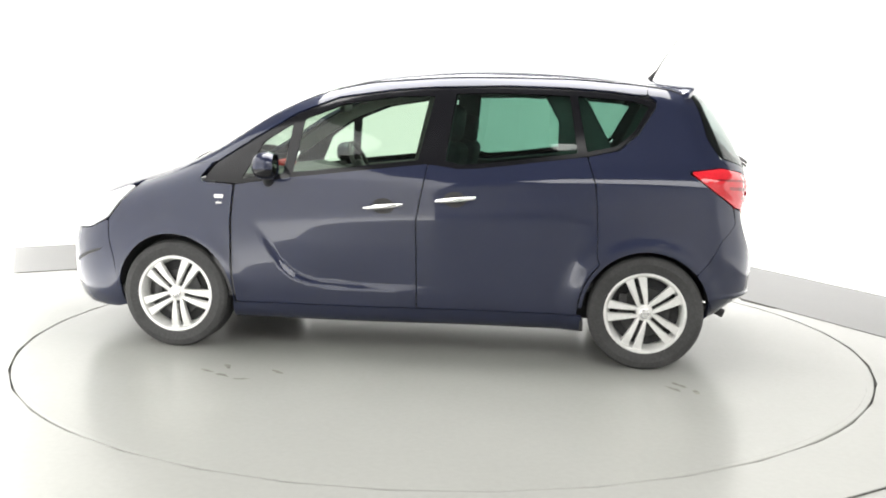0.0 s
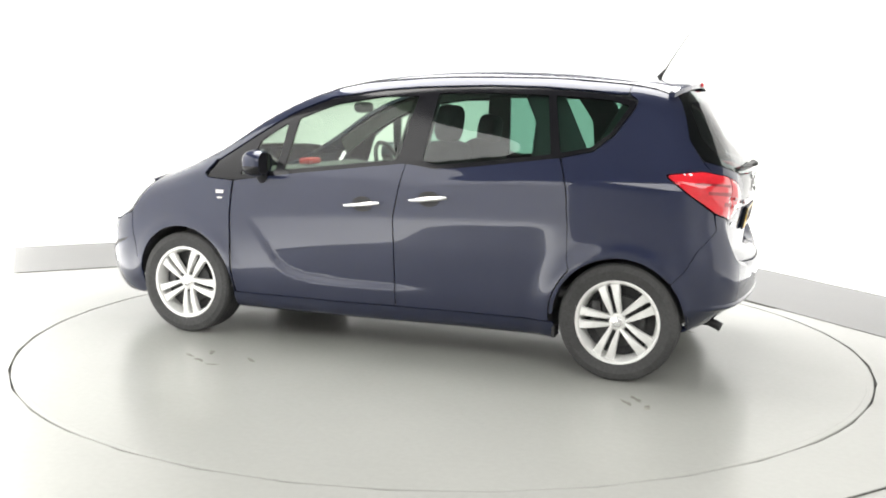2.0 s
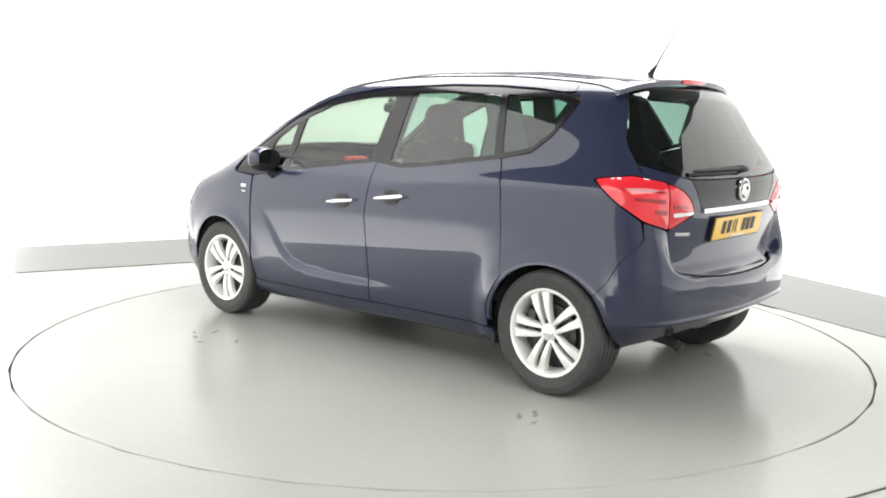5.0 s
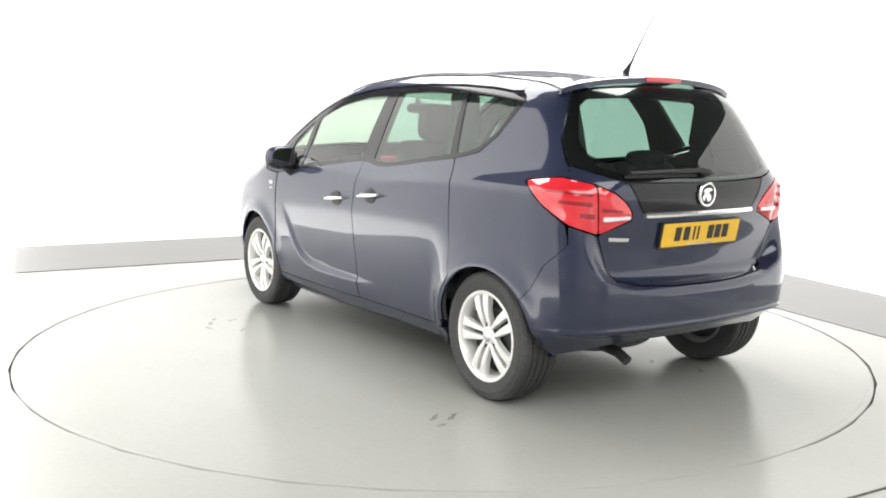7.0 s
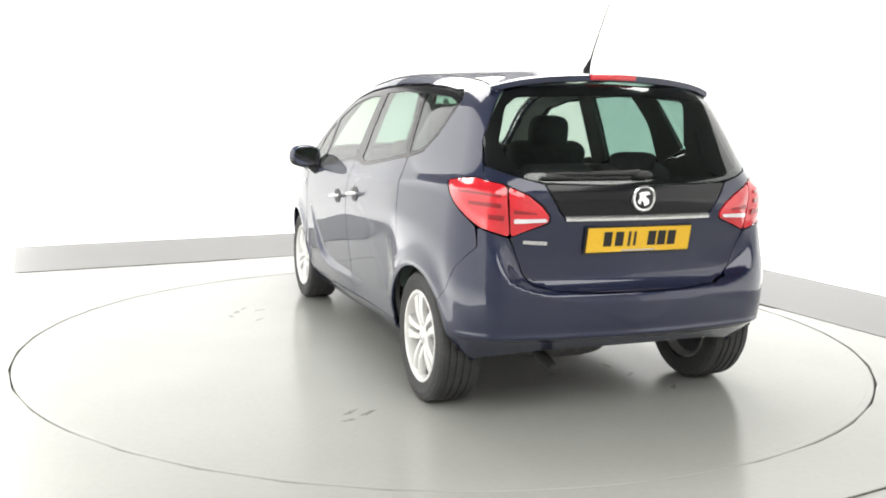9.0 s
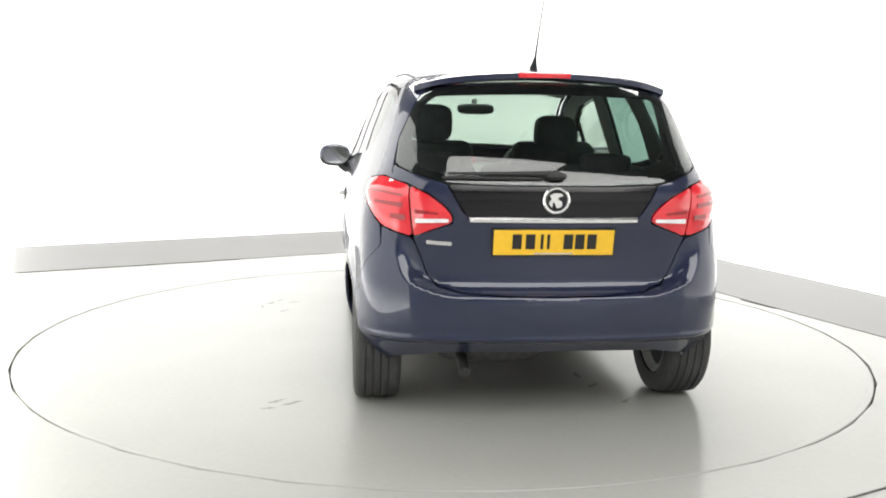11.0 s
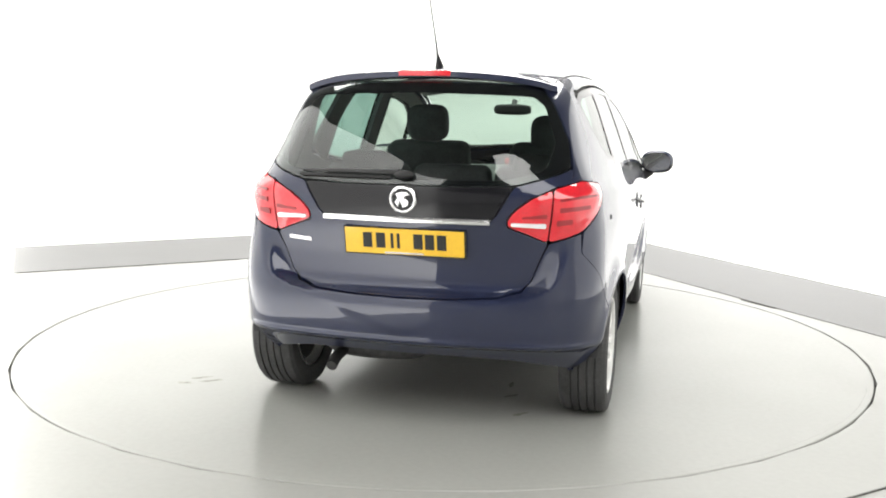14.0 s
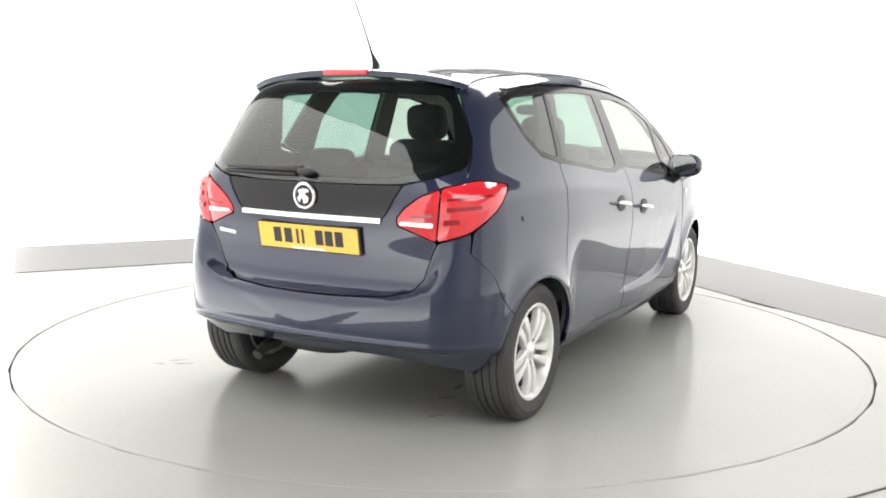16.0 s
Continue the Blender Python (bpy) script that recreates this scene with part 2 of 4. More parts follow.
def build_turntable():
    table = tagged(new("turntable"), "flush round grey vehicle turntable in the floor", "turntable")
    table.location = TABLE_C
    part("disc", lathe([(0.001, 0.0), (TABLE_R - 0.040, 0.0), (TABLE_R - 0.040, -0.03), (0.001, -0.03)], 160, "Z"), FLOOR, table, smooth=20)
    part("edge_ring", lathe([(TABLE_R - 0.0395, 0.0), (TABLE_R - 0.010, 0.0), (TABLE_R - 0.006, -0.004), (TABLE_R - 0.006, -0.03), (TABLE_R - 0.0395, -0.03)], 160, "Z"), FLOOR, table, smooth=20)
    rng = random.Random(4)
    for cx, cy, n in ((-1.15, -1.02, 5), (-1.55, 0.62, 5), (1.25, -1.1, 3), (-1.75, -0.25, 4), (1.3, 0.55, 3)):
        for _ in range(n):
            x, y, a0 = cx + rng.gauss(0, 0.14), cy + rng.gauss(0, 0.10), rng.uniform(0, 6.28)
            k = 14
            pts = [(rng.uniform(0.5, 1.2) * 0.055 * math.cos(2 * math.pi * i / k), rng.uniform(0.4, 1.1) * 0.018 * math.sin(2 * math.pi * i / k)) for i in range(k)]
            part("scuff_mark", prism(pts, 0.0006, Matrix.Translation((x, y, -0.0001)) @ pose(0, 0, 0, 0, 0, math.degrees(a0))), SCUFF, table, "faint dirty tyre mark", smooth=0)
    return table


TABLE = build_turntable()


# ---- the car body: one smooth form, cut into panels ----
def curve(x, xs, ys):
    """A smooth curve through knots (monotone cubic)."""
    xs, ys = np.array(xs, float), np.array(ys, float)
    d = np.diff(ys) / np.diff(xs)
    m = np.zeros(len(xs))
    m[0], m[-1] = d[0], d[-1]
    for i in range(1, len(xs) - 1):
        m[i] = 0 if d[i - 1] * d[i] <= 0 else 2 * d[i - 1] * d[i] / (d[i - 1] + d[i])
    x = np.clip(np.asarray(x, float), xs[0] - 0.3, xs[-1] + 0.3)
    i = np.clip(np.searchsorted(xs, x) - 1, 0, len(xs) - 2)
    h = xs[i + 1] - xs[i]
    t = np.clip((x - xs[i]) / h, -3, 3)
    inside = (1 + 2 * t) * (1 - t) ** 2 * ys[i] + t * (1 - t) ** 2 * h * m[i] + t * t * (3 - 2 * t) * ys[i + 1] + t * t * (t - 1) * h * m[i + 1]
    low, high = ys[0] + (x - xs[0]) * m[0], ys[-1] + (x - xs[-1]) * m[-1]
    return np.where(x < xs[0], low, np.where(x > xs[-1], high, inside))


def smax(a, b, k):
    h = np.clip(k - np.abs(a - b), 0, None) / k
    return np.maximum(a, b) + h * h * k * 0.25


def step(x, a, b):
    t = np.clip((x - a) / (b - a), 0, 1)
    return t * t * (3 - 2 * t)


ROOF_X = (-1.75, -1.55, -1.17, -0.85, -0.36, 0.15, 0.49, 0.77, 1.13, 1.41, 1.76, 1.95, 2.10, 2.22)
ROOF_Z = (1.515, 1.545, 1.585, 1.608, 1.620, 1.588, 1.518, 1.408, 1.200, 1.075, 0.965, 0.885, 0.79, 0.66)
SIDE_Z = (0.15, 0.22, 0.30, 0.45, 0.65, 0.85, 0.98, 1.04, 1.12, 1.28, 1.45, 1.60)
SIDE_W = (0.74, 0.800, 0.838, 0.862, 0.872, 0.871, 0.858, 0.838, 0.802, 0.745, 0.678, 0.615)
REAR_Z = (0.20, 0.28, 0.360, 0.385, 0.40, 0.48, 0.555, 0.590, 0.608, 0.626, 0.66, 0.74, 0.90, 1.01, 1.06, 1.15, 1.30, 1.48, 1.60)
REAR_X = (-1.66, -1.77, -1.870, -1.905, -1.932, -1.947, -1.950, -1.943, -1.922, -1.872, -1.860, -1.864, -1.890, -1.902, -1.893, -1.852, -1.768, -1.640, -1.55)
CORNER_Z = (0.20, 0.28, 0.360, 0.385, 0.40, 0.48, 0.555, 0.66, 0.76, 0.86, 0.95, 1.01, 1.06, 1.15, 1.30, 1.48, 1.60)
CORNER_X = (-1.66, -1.77, -1.870, -1.905, -1.930, -1.945, -1.948, -1.940, -1.922, -1.906, -1.902, -1.902, -1.893, -1.852, -1.768, -1.640, -1.55)
NOSE_Z = (0.15, 0.25, 0.40, 0.55, 0.70, 0.85, 1.0)
NOSE_X = (2.09, 2.165, 2.20, 2.195, 2.15, 2.05, 1.86)
ARCH_F, ARCH_R, WHEEL_Z = (1.322, 0.352), (-1.322, 0.338), 0.31


def half_width(x, z):
    w = curve(z, SIDE_Z, SIDE_W)
    w = w - 0.11 * np.clip((x - 0.95) / 1.0, 0, None) ** 2 - np.clip((-0.75 - x) / 1.0, 0, None) ** 2 * (0.062 + 0.023 * step(z, 0.60, 0.95) + 0.042 * step(z, 0.95, 1.3))
    # scoop in the lower doors behind a curved crease
    foot = lambda u: curve(u, (-1.2, 0.0, 0.20, 0.476, 0.60, 0.67, 0.80, 0.895, 0.97), (0.372, 0.372, 0.374, 0.390, 0.422, 0.472, 0.640, 0.770, 0.890))
    fx = foot(x)
    slope = (foot(x + 0.01) - foot(x - 0.01)) / 0.02
    dist = (z - fx) / np.sqrt(1 + slope ** 2)
    fore = step(x, -0.45, 0.35)
    low = step(dist, -0.004, 0.045) * fore + (1 - fore)
    gap = np.hypot(x - ARCH_R[0], z - WHEEL_Z) - ARCH_R[1]
    below = curve(x, (-1.0, 0.0, 0.5, 0.95), (0.795, 0.785, 0.765, 0.735)) - z
    tuck = 0.13 * 0.5 * (below + np.sqrt(below ** 2 + 0.02 ** 2))
    w = w - 0.044 * (1 - np.exp(-tuck / 0.044)) * low * step(gap, 0.02, 0.17) * step(x, -1.06, -0.86) * (1 - step(x, 0.93, 0.97))
    # lip round the wheel arches
    for (cx, r) in (ARCH_F, ARCH_R):
        d = np.hypot(x - cx, z - WHEEL_Z)
        w = w + 0.016 * np.exp(-((d - r - 0.01) / 0.055) ** 2) * step(z, 0.25, 0.45)
    # shoulder line running back to the lamps
    zs = curve(x, (-1.8, -1.0, -0.15, 0.9), (1.045, 1.035, 0.965, 0.90))
    w = w + 0.006 * np.exp(-((z - zs + 0.012) / 0.032) ** 2) * step(-x, -0.35, 0.5)
    return w


def body(x, y, z):
    """Below zero inside the car's form."""
    ay = np.abs(y)
    side = (ay - half_width(x, z)) * 0.96
    rim = curve(z, (0.58, 0.61, 0.66, 0.75, 0.84, 0.95), (0.36, 0.44, 0.545, 0.590, 0.612, 0.63))
    ledge = 1 - step(ay, rim - 0.03, rim + 0.09)
    rear = curve(z, REAR_Z, REAR_X) * ledge + curve(z, CORNER_Z, CORNER_X) * (1 - ledge) + 0.16 * ay ** 2 - x - 0.010 * np.exp(-((z - 0.408) / 0.013) ** 2)
    nose = x - curve(z, NOSE_Z, NOSE_X) + 0.40 * ay ** 2
    top = (z - curve(x, ROOF_X, ROOF_Z) + 0.145 * ay ** 2 + 0.03 * ay ** 4) * 0.92
    f = smax(side, rear, 0.21)
    f = smax(f, nose, 0.22)
    f = smax(f, top, 0.10)
    return smax(f, 0.17 - z, 0.05)


XC_R, XC_F, YC, RC = -1.35, 1.45, 0.40, 0.45
QUARTER = RC * math.pi / 2
Q_SIDE = YC + QUARTER
Q_FRONT = Q_SIDE + XC_F - XC_R


def q_of(x, y=None):
    """Way round the body from the middle of the tail: the left side is above zero."""
    s = -1 if (y is not None and y < 0) else 1
    a = 0.86 if y is None else abs(y)
    if x >= XC_F:
        if a < YC:
            return s * (Q_FRONT + QUARTER + YC - a)
        return s * (Q_FRONT + RC * math.atan2(x - XC_F, a - YC))
    if x > XC_R:
        return s * (Q_SIDE + x - XC_R)
    if a < YC:
        return s * a
    return s * (YC + RC * (math.pi / 2 - math.atan2(XC_R - x, a - YC)))


def rays(q):
    """Start (x, y) and way (x, y) of the rays at q."""
    s, a = np.where(q < 0, -1.0, 1.0), np.abs(q)
    phi = np.clip((Q_SIDE - a) / RC, 0, math.pi / 2)
    psi = np.clip((a - Q_FRONT) / RC, 0, math.pi / 2)
    bx = np.where(a < Q_SIDE, XC_R, np.where(a > Q_FRONT, XC_F, XC_R + a - Q_SIDE))
    by = np.where(a < YC, a, np.where(a > Q_FRONT + QUARTER, YC - (a - Q_FRONT - QUARTER), YC))
    dx = -np.sin(phi) + np.sin(psi)
    dy = np.where(a < Q_SIDE, np.cos(phi), np.cos(psi))
    return bx, by * s, dx, dy * s


def march(bx, by, bz, dx, dy, dz, far=1.1):
    lo, hi = np.zeros_like(bx), np.full_like(bx, far)
    for _ in range(34):
        mid = (lo + hi) / 2
        inside = body(bx + mid * dx, by + mid * dy, bz + mid * dz) < 0
        lo, hi = np.where(inside, mid, lo), np.where(inside, hi, mid)
    return np.stack([bx + lo * dx, by + lo * dy, bz + lo * dz], -1)


def on_round(uv):
    q, z = uv[:, 0], uv[:, 1]
    bx, by, dx, dy = rays(q)
    return march(bx, by, z, dx, dy, 0 * q)


def on_top(uv):
    x, y = uv[:, 0], uv[:, 1]
    return march(x, y, 0 * x + 0.52, 0 * x, 0 * x, 0 * x + 1)


def normals(p):
    e = 0.003
    n = np.stack([body(p[:, 0] + e, p[:, 1], p[:, 2]) - body(p[:, 0] - e, p[:, 1], p[:, 2]),
                  body(p[:, 0], p[:, 1] + e, p[:, 2]) - body(p[:, 0], p[:, 1] - e, p[:, 2]),
                  body(p[:, 0], p[:, 1], p[:, 2] + e) - body(p[:, 0], p[:, 1], p[:, 2] - e)], -1)
    return n / np.linalg.norm(n, axis=1, keepdims=True)


def rounded(outline, r):
    """Round the corners of a closed outline."""
    out = []
    n = len(outline)
    for i, p in enumerate(outline):
        p = np.array(p, float)
        a, b = np.array(outline[i - 1], float), np.array(outline[(i + 1) % n], float)
        la, lb = np.linalg.norm(a - p), np.linalg.norm(b - p)
        ra, rb = min(r, la * 0.45), min(r, lb * 0.45)
        s, e = p + (a - p) / la * ra, p + (b - p) / lb * rb
        for t in (0, 0.25, 0.5, 0.75, 1):
            out.append((1 - t) ** 2 * s + 2 * t * (1 - t) * p + t * t * e)
    return out


def dense(outline, h):
    out = []
    for i, p in enumerate(outline):
        p, b = np.array(p, float), np.array(outline[(i + 1) % len(outline)], float)
        k = max(1, int(np.ceil(np.linalg.norm(b - p) / h)))
        out += [p + (b - p) * j / k for j in range(k)]
    keep = [p for i, p in enumerate(out) if np.linalg.norm(p - out[i - 1]) > 1e-4]
    return np.array(keep)


def within(pts, poly):
    x, y = pts[:, 0], pts[:, 1]
    hit = np.zeros(len(pts), bool)
    for i in range(len(poly)):
        (x0, y0), (x1, y1) = poly[i - 1], poly[i]
        if y0 == y1:
            continue
        cross = ((y0 > y) != (y1 > y)) & (x < (x1 - x0) * (y - y0) / (y1 - y0) + x0)
        hit ^= cross
    return hit


def panel(name, outline, mat, parent, top=False, holes=(), r=0.012, h=0.03, lift=0.0, thick=0.014, label="", dome=0.0):
    """A piece of the body's skin: its outline lies on the form, its rim turns inwards."""
    loops = [dense(rounded(o, r) if r else o, h * 0.8) for o in (outline, *holes)]
    rim = np.concatenate(loops)
    lo, hi = loops[0].min(0), loops[0].max(0)
    gx, gy = np.meshgrid(np.arange(lo[0], hi[0], h), np.arange(lo[1], hi[1], h))
    gx = gx + (np.arange(gx.shape[0]) % 2)[:, None] * h * 0.5
    grid = np.stack([gx.ravel(), gy.ravel()], -1)
    ok = within(grid, loops[0])
    for o in loops[1:]:
        ok &= ~within(grid, o)
    grid = grid[ok]
    if len(grid):
        gap = np.min(np.linalg.norm(grid[:, None, :] - rim[None, :, :], axis=2), axis=1)
        grid = grid[gap > h * 0.45]
    verts = [Vector(p) for p in rim] + [Vector(p) for p in grid]
    edges, at = [], 0
    for o in loops:
        edges += [(at + i, at + (i + 1) % len(o)) for i in range(len(o))]
        at += len(o)
    v, _, f, orig, *_ = delaunay_2d_cdt(verts, edges, [], 0, 1e-6)
    uv = np.array([tuple(p) for p in v])
    tri = np.array([t for t in f if len(t) == 3])
    mid = uv[tri].mean(1)
    ok = within(mid, loops[0])
    for o in loops[1:]:
        ok &= ~within(mid, o)
    tri = tri[ok]
    p = on_top(uv) if top else on_round(uv)
    n = normals(p)
    if dome:
        d = np.min(np.linalg.norm(uv[:, None, :] - rim[None, :, :], axis=2), axis=1)
        p = p + n * (dome * step(d, 0.0, 0.05))[:, None]
    p = p + n * lift
    # order faces outwards
    a, b, c = p[tri[:, 0]], p[tri[:, 1]], p[tri[:, 2]]
    flip = np.einsum("ij,ij->i", np.cross(b - a, c - a), n[tri[:, 0]]) < 0
    tri[flip] = tri[flip][:, ::-1]
    count = {}
    for t in tri:
        for i in range(3):
            e = (int(t[i]), int(t[(i + 1) % 3]))
            count[e] = count.get(e, 0) + 1
    border = [e for e in count if (e[1], e[0]) not in count]
    ids = sorted({i for e in border for i in e})
    low = {i: len(p) + k for k, i in enumerate(ids)}
    inner = p[ids] - n[ids] * thick
    faces = [tuple(int(i) for i in t) for t in tri] + [(e[1], e[0], low[e[0]], low[e[1]]) for e in border]
    me = bpy.data.meshes.new(name)
    me.from_pydata([tuple(q) for q in np.concatenate([p, inner])], [], faces)
    me.materials.append(mat)
    smooth = [True] * len(tri) + [False] * len(border)
    me.polygons.foreach_set("use_smooth", smooth)
    # exact normals of the form on the skin
    loopn = np.zeros((len(me.loops), 3))
    k = 3 * len(tri)
    loopn[:k] = n[tri.reshape(-1)]
    if dome:
        loopn[:k] = 0
    me.normals_split_custom_set([tuple(q) for q in loopn])
    me.update()
    ob = new(name, me)
    ob.parent = parent
    if label:
        ob["label"] = label
    return ob


CAR = tagged(new("car"), "dark navy blue five-door compact people carrier on the turntable", "car")


def top_edge(x):
    """Half width of the roof, screen and bonnet, where they meet the sides."""
    return float(curve(x, (-1.5, -0.2, 0.4, 1.1, 1.5, 1.95), (0.545, 0.585, 0.585, 0.665, 0.70, 0.60)))


def edge_z(x):
    y = top_edge(x)
    return float(on_top(np.array([[x, y]]))[0, 2])


def flank_y(x, z):
    one = np.array([float(x)])
    return float(march(one, one * 0 + 0.1, one * 0 + z, one * 0, one * 0 + 1, one * 0)[0, 1])


def side(points):
    """Outline points of the left flank, from (x, z)."""
    return [(q_of(x, flank_y(x, z)) if x > XC_F or x < XC_R else q_of(x), z) for x, z in points]


def top_z(x, y):
    return float(on_top(np.array([[x, y]]))[0, 2])


def mirrored(points):
    return [(-q, z) for q, z in points]


def arc(c, r, a0, a1, n=14):
    return [(c[0] + r * math.cos(radians(a0 + (a1 - a0) * i / n)), WHEEL_Z + r * math.sin(radians(a0 + (a1 - a0) * i / n))) for i in range(n + 1)]


BELT = [(1.13, 0.965), (0.936, 0.955), (0.578, 1.001), (0.165, 1.049), (-0.131, 1.083), (-0.20, 1.074), (-0.30, 1.060), (-0.42, 1.066), (-0.573, 1.084), (-0.989, 1.141), (-1.150, 1.178), (-1.246, 1.262), (-1.335, 1.40), (-1.345, 1.43)]
WTOP = [(-1.24, 1.462), (-1.098, 1.480), (-0.856, 1.496), (-0.551, 1.503), (-0.147, 1.492), (0.074, 1.476), (0.395, 1.430), (0.624, 1.340), (0.85, 1.20), (1.06, 1.063)]
LAMP_TIP, LAMP_TOP, LAMP_MID = (-1.545, 0.80, 1.068), (-1.72, 0.735, 1.088), (-1.845, 0.632, 1.058)
LAMP_LOW, LAMP_LOW2 = (-1.845, 0.612, 0.838), (-1.76, 0.715, 0.885)


def q3(p):
    return (q_of(p[0], p[1]), p[2])


HEAD_EDGE = ((1.62, 0.715), (1.80, 0.665), (1.93, 0.57), (2.02, 0.45))


BUMPER_SEAM = side([(-1.588, 0.532), (-1.65, 0.60), (-1.70, 0.70)]) + [(q_of(-1.765, 0.718), 0.80)]


def build_skin():
    g = 0.0035
    upper = [(x, edge_z(x) - 0.002) for x in np.linspace(1.28, -1.297, 30)]
    for s in (1, -1):
        m = (lambda o: o) if s > 0 else mirrored
        # doors below the belt line
        front = [(0.955 - g, 0.285), (0.968 - g, 0.50), (0.968 - g, 0.75), (0.945 - g, 0.950)] + BELT[2:5]
        front += [(-0.110 + g, 0.95), (-0.078 + g, 0.78), (-0.079 + g, 0.285)]
        panel("front_door", m(side(front)), PAINT, CAR, h=0.017)
        rear = [(-0.079 - g, 0.285), (-0.078 - g, 0.78), (-0.110 - g, 0.95), (-0.135, 1.081)] + BELT[5:9] + [(-0.985, 1.138), (-1.033, 0.99), (-1.052, 0.80), (-1.055, 0.62)]
        rear += [p for p in arc(ARCH_R, ARCH_R[1] + 0.026, 46, 4, 8)] + [(-0.958, 0.285)]
        panel("rear_door", m(side(rear)), PAINT, CAR, h=0.022)
        # sill
        panel("sill", m(side([(0.985, 0.18), (0.975, 0.279), (-0.985, 0.279), (-0.99, 0.18)])), PAINT, CAR)
        # front wing round its arch
        wing = [(0.985, 0.20), (0.966, 0.285), (0.977, 0.50), (0.977, 0.75), (0.955, 0.948), (1.13, 0.960), (1.15, 0.985), (1.09, 1.063)]
        wing += [(x, edge_z(x) - 0.004) for x in (1.16, 1.25, 1.35, 1.45, 1.52)]
        wing += [(1.565, 0.905), (1.725, 0.728), (1.722, 0.60), (1.690, 0.45)]
        wing += arc(ARCH_F, ARCH_F[1], 10, 190, 24)[0:]
        panel("front_wing", m(side(wing)), PAINT, CAR)
        # pillar and rail over the windows
        rail = list(upper) + [(-1.297, 1.474)] + [(x, z + 0.012) for x, z in WTOP] + [(1.10, 1.063)]
        panel("roof_rail", m(side([(x, z) for x, z in rail])), PAINT, CAR, r=0.006)
        # rear quarter
        quarter = [(-1.058, 0.62), (-1.056, 0.80), (-1.040, 0.99), (-0.992, 1.138), (-1.155, 1.172), (-1.252, 1.256), (-1.343, 1.40), (-1.350, 1.44), (-1.30, 1.475)]
        quarter = side(quarter) + [(q_of(x, top_edge(x)) if x < XC_R else q_of(x), edge_z(x) - 0.002) for x in (-1.30, -1.36, -1.42, -1.48, -1.525)] + [(q_of(-1.590, 0.552) + 0.010, 1.492)]
        quarter += [(q_of(-1.61, 0.60) + 0.010, 1.40), (q_of(-1.66, 0.70) - 0.006, 1.25), (q_of(-1.72, 0.693) + 0.007, 1.142), (q_of(-1.75, 0.695) + 0.007, 1.102), (q_of(-1.85, 0.628) + 0.010, 1.067), q3((LAMP_TOP[0], LAMP_TOP[1], LAMP_TOP[2] + 0.006)), q3((-1.545, 0.80, 1.074)), (q_of(-1.535, 0.80), 1.062)]
        quarter += [(q_of(-1.64, 0.77), 0.965), (q_of(-1.745, 0.725), 0.884)] + [(q + 0.003, z) for q, z in BUMPER_SEAM[::-1]]
        quarter += side([(x, z) for x, z in arc(ARCH_R, ARCH_R[1], 138, 3, 20)] + arc(ARCH_R, ARCH_R[1] + 0.019, 3, 46, 8))
        panel("rear_quarter", m(quarter), PAINT, CAR, h=0.024)
        # black window surround with three openings
        around = BELT + WTOP
        quarter_light = [(0.905, 0.985), (0.672, 1.017), (0.640, 1.292), (0.70, 1.255), (0.80, 1.185)]
        front_pane = [(0.620, 1.024), (0.16, 1.075), (-0.075, 1.103), (-0.150, 1.452), (0.07, 1.448), (0.36, 1.402), (0.575, 1.318)]
        rear_pane = [(-0.225, 1.103), (-0.31, 1.083), (-0.55, 1.105), (-0.935, 1.157), (-0.885, 1.462), (-0.55, 1.474), (-0.265, 1.468)]
        tail_pane = [(-0.985, 1.165), (-1.14, 1.198), (-1.232, 1.275), (-1.310, 1.41), (-1.22, 1.440), (-0.925, 1.462)]
        inset = 0.003
        ring = panel("window_surround", m(side([(x, z) for x, z in around])), BLACK_GLOSS, CAR, holes=[m(side(o)) for o in (quarter_light, front_pane, rear_pane, tail_pane)], lift=-inset, label="gloss black window surround")
        for nm, o, gm, lb in (("quarter_light", quarter_light, GLASS_CLEAR, "clear green-tinted front quarter light"), ("front_window", front_pane, GLASS_CLEAR, "clear green-tinted side glass"), ("rear_window", rear_pane, GLASS_DARK, "dark privacy side glass"), ("tail_window", tail_pane, GLASS_DARK, "dark privacy side glass")):
            panel(nm, m(side(o)), gm, CAR, lift=-0.006, thick=0.002, label=lb)
        # lamps
        outer = [q3(LAMP_TIP), q3(LAMP_TOP), (q_of(-1.85, 0.622) + 0.006, 1.060), (q_of(-1.85, 0.616) + 0.005, 0.95), (q_of(-1.85, 0.605) + 0.005, 0.842), q3(LAMP_LOW2), (q_of(-1.64, 0.77), 0.974)]
        panel("tail_lamp", m(outer), RED_LENS, CAR, r=0.02, h=0.018, lift=0.002, dome=0.012, label="red rear lamp cluster on the body")
        inner = [(q_of(-1.85, 0.622), 1.056), (q_of(-1.87, 0.535), 1.019), (q_of(-1.88, 0.470), 0.970), (q_of(-1.88, 0.436), 0.930), (q_of(-1.88, 0.438), 0.904), (q_of(-1.87, 0.54), 0.868), (q_of(-1.85, 0.605), 0.842)]
        panel("tailgate_lamp", m(inner), RED_LENS, CAR, r=0.015, h=0.018, lift=0.002, dome=0.010, label="red rear lamp on the tailgate")
        panel("reversing_lamp", m([(q_of(-1.86, 0.598), 0.922), (q_of(-1.88, 0.450), 0.922), (q_of(-1.88, 0.450), 0.908), (q_of(-1.86, 0.598), 0.902)]), CLEAR_LENS, CAR, r=0.006, h=0.02, lift=0.0135, thick=0.006, label="clear reversing lamp strip")
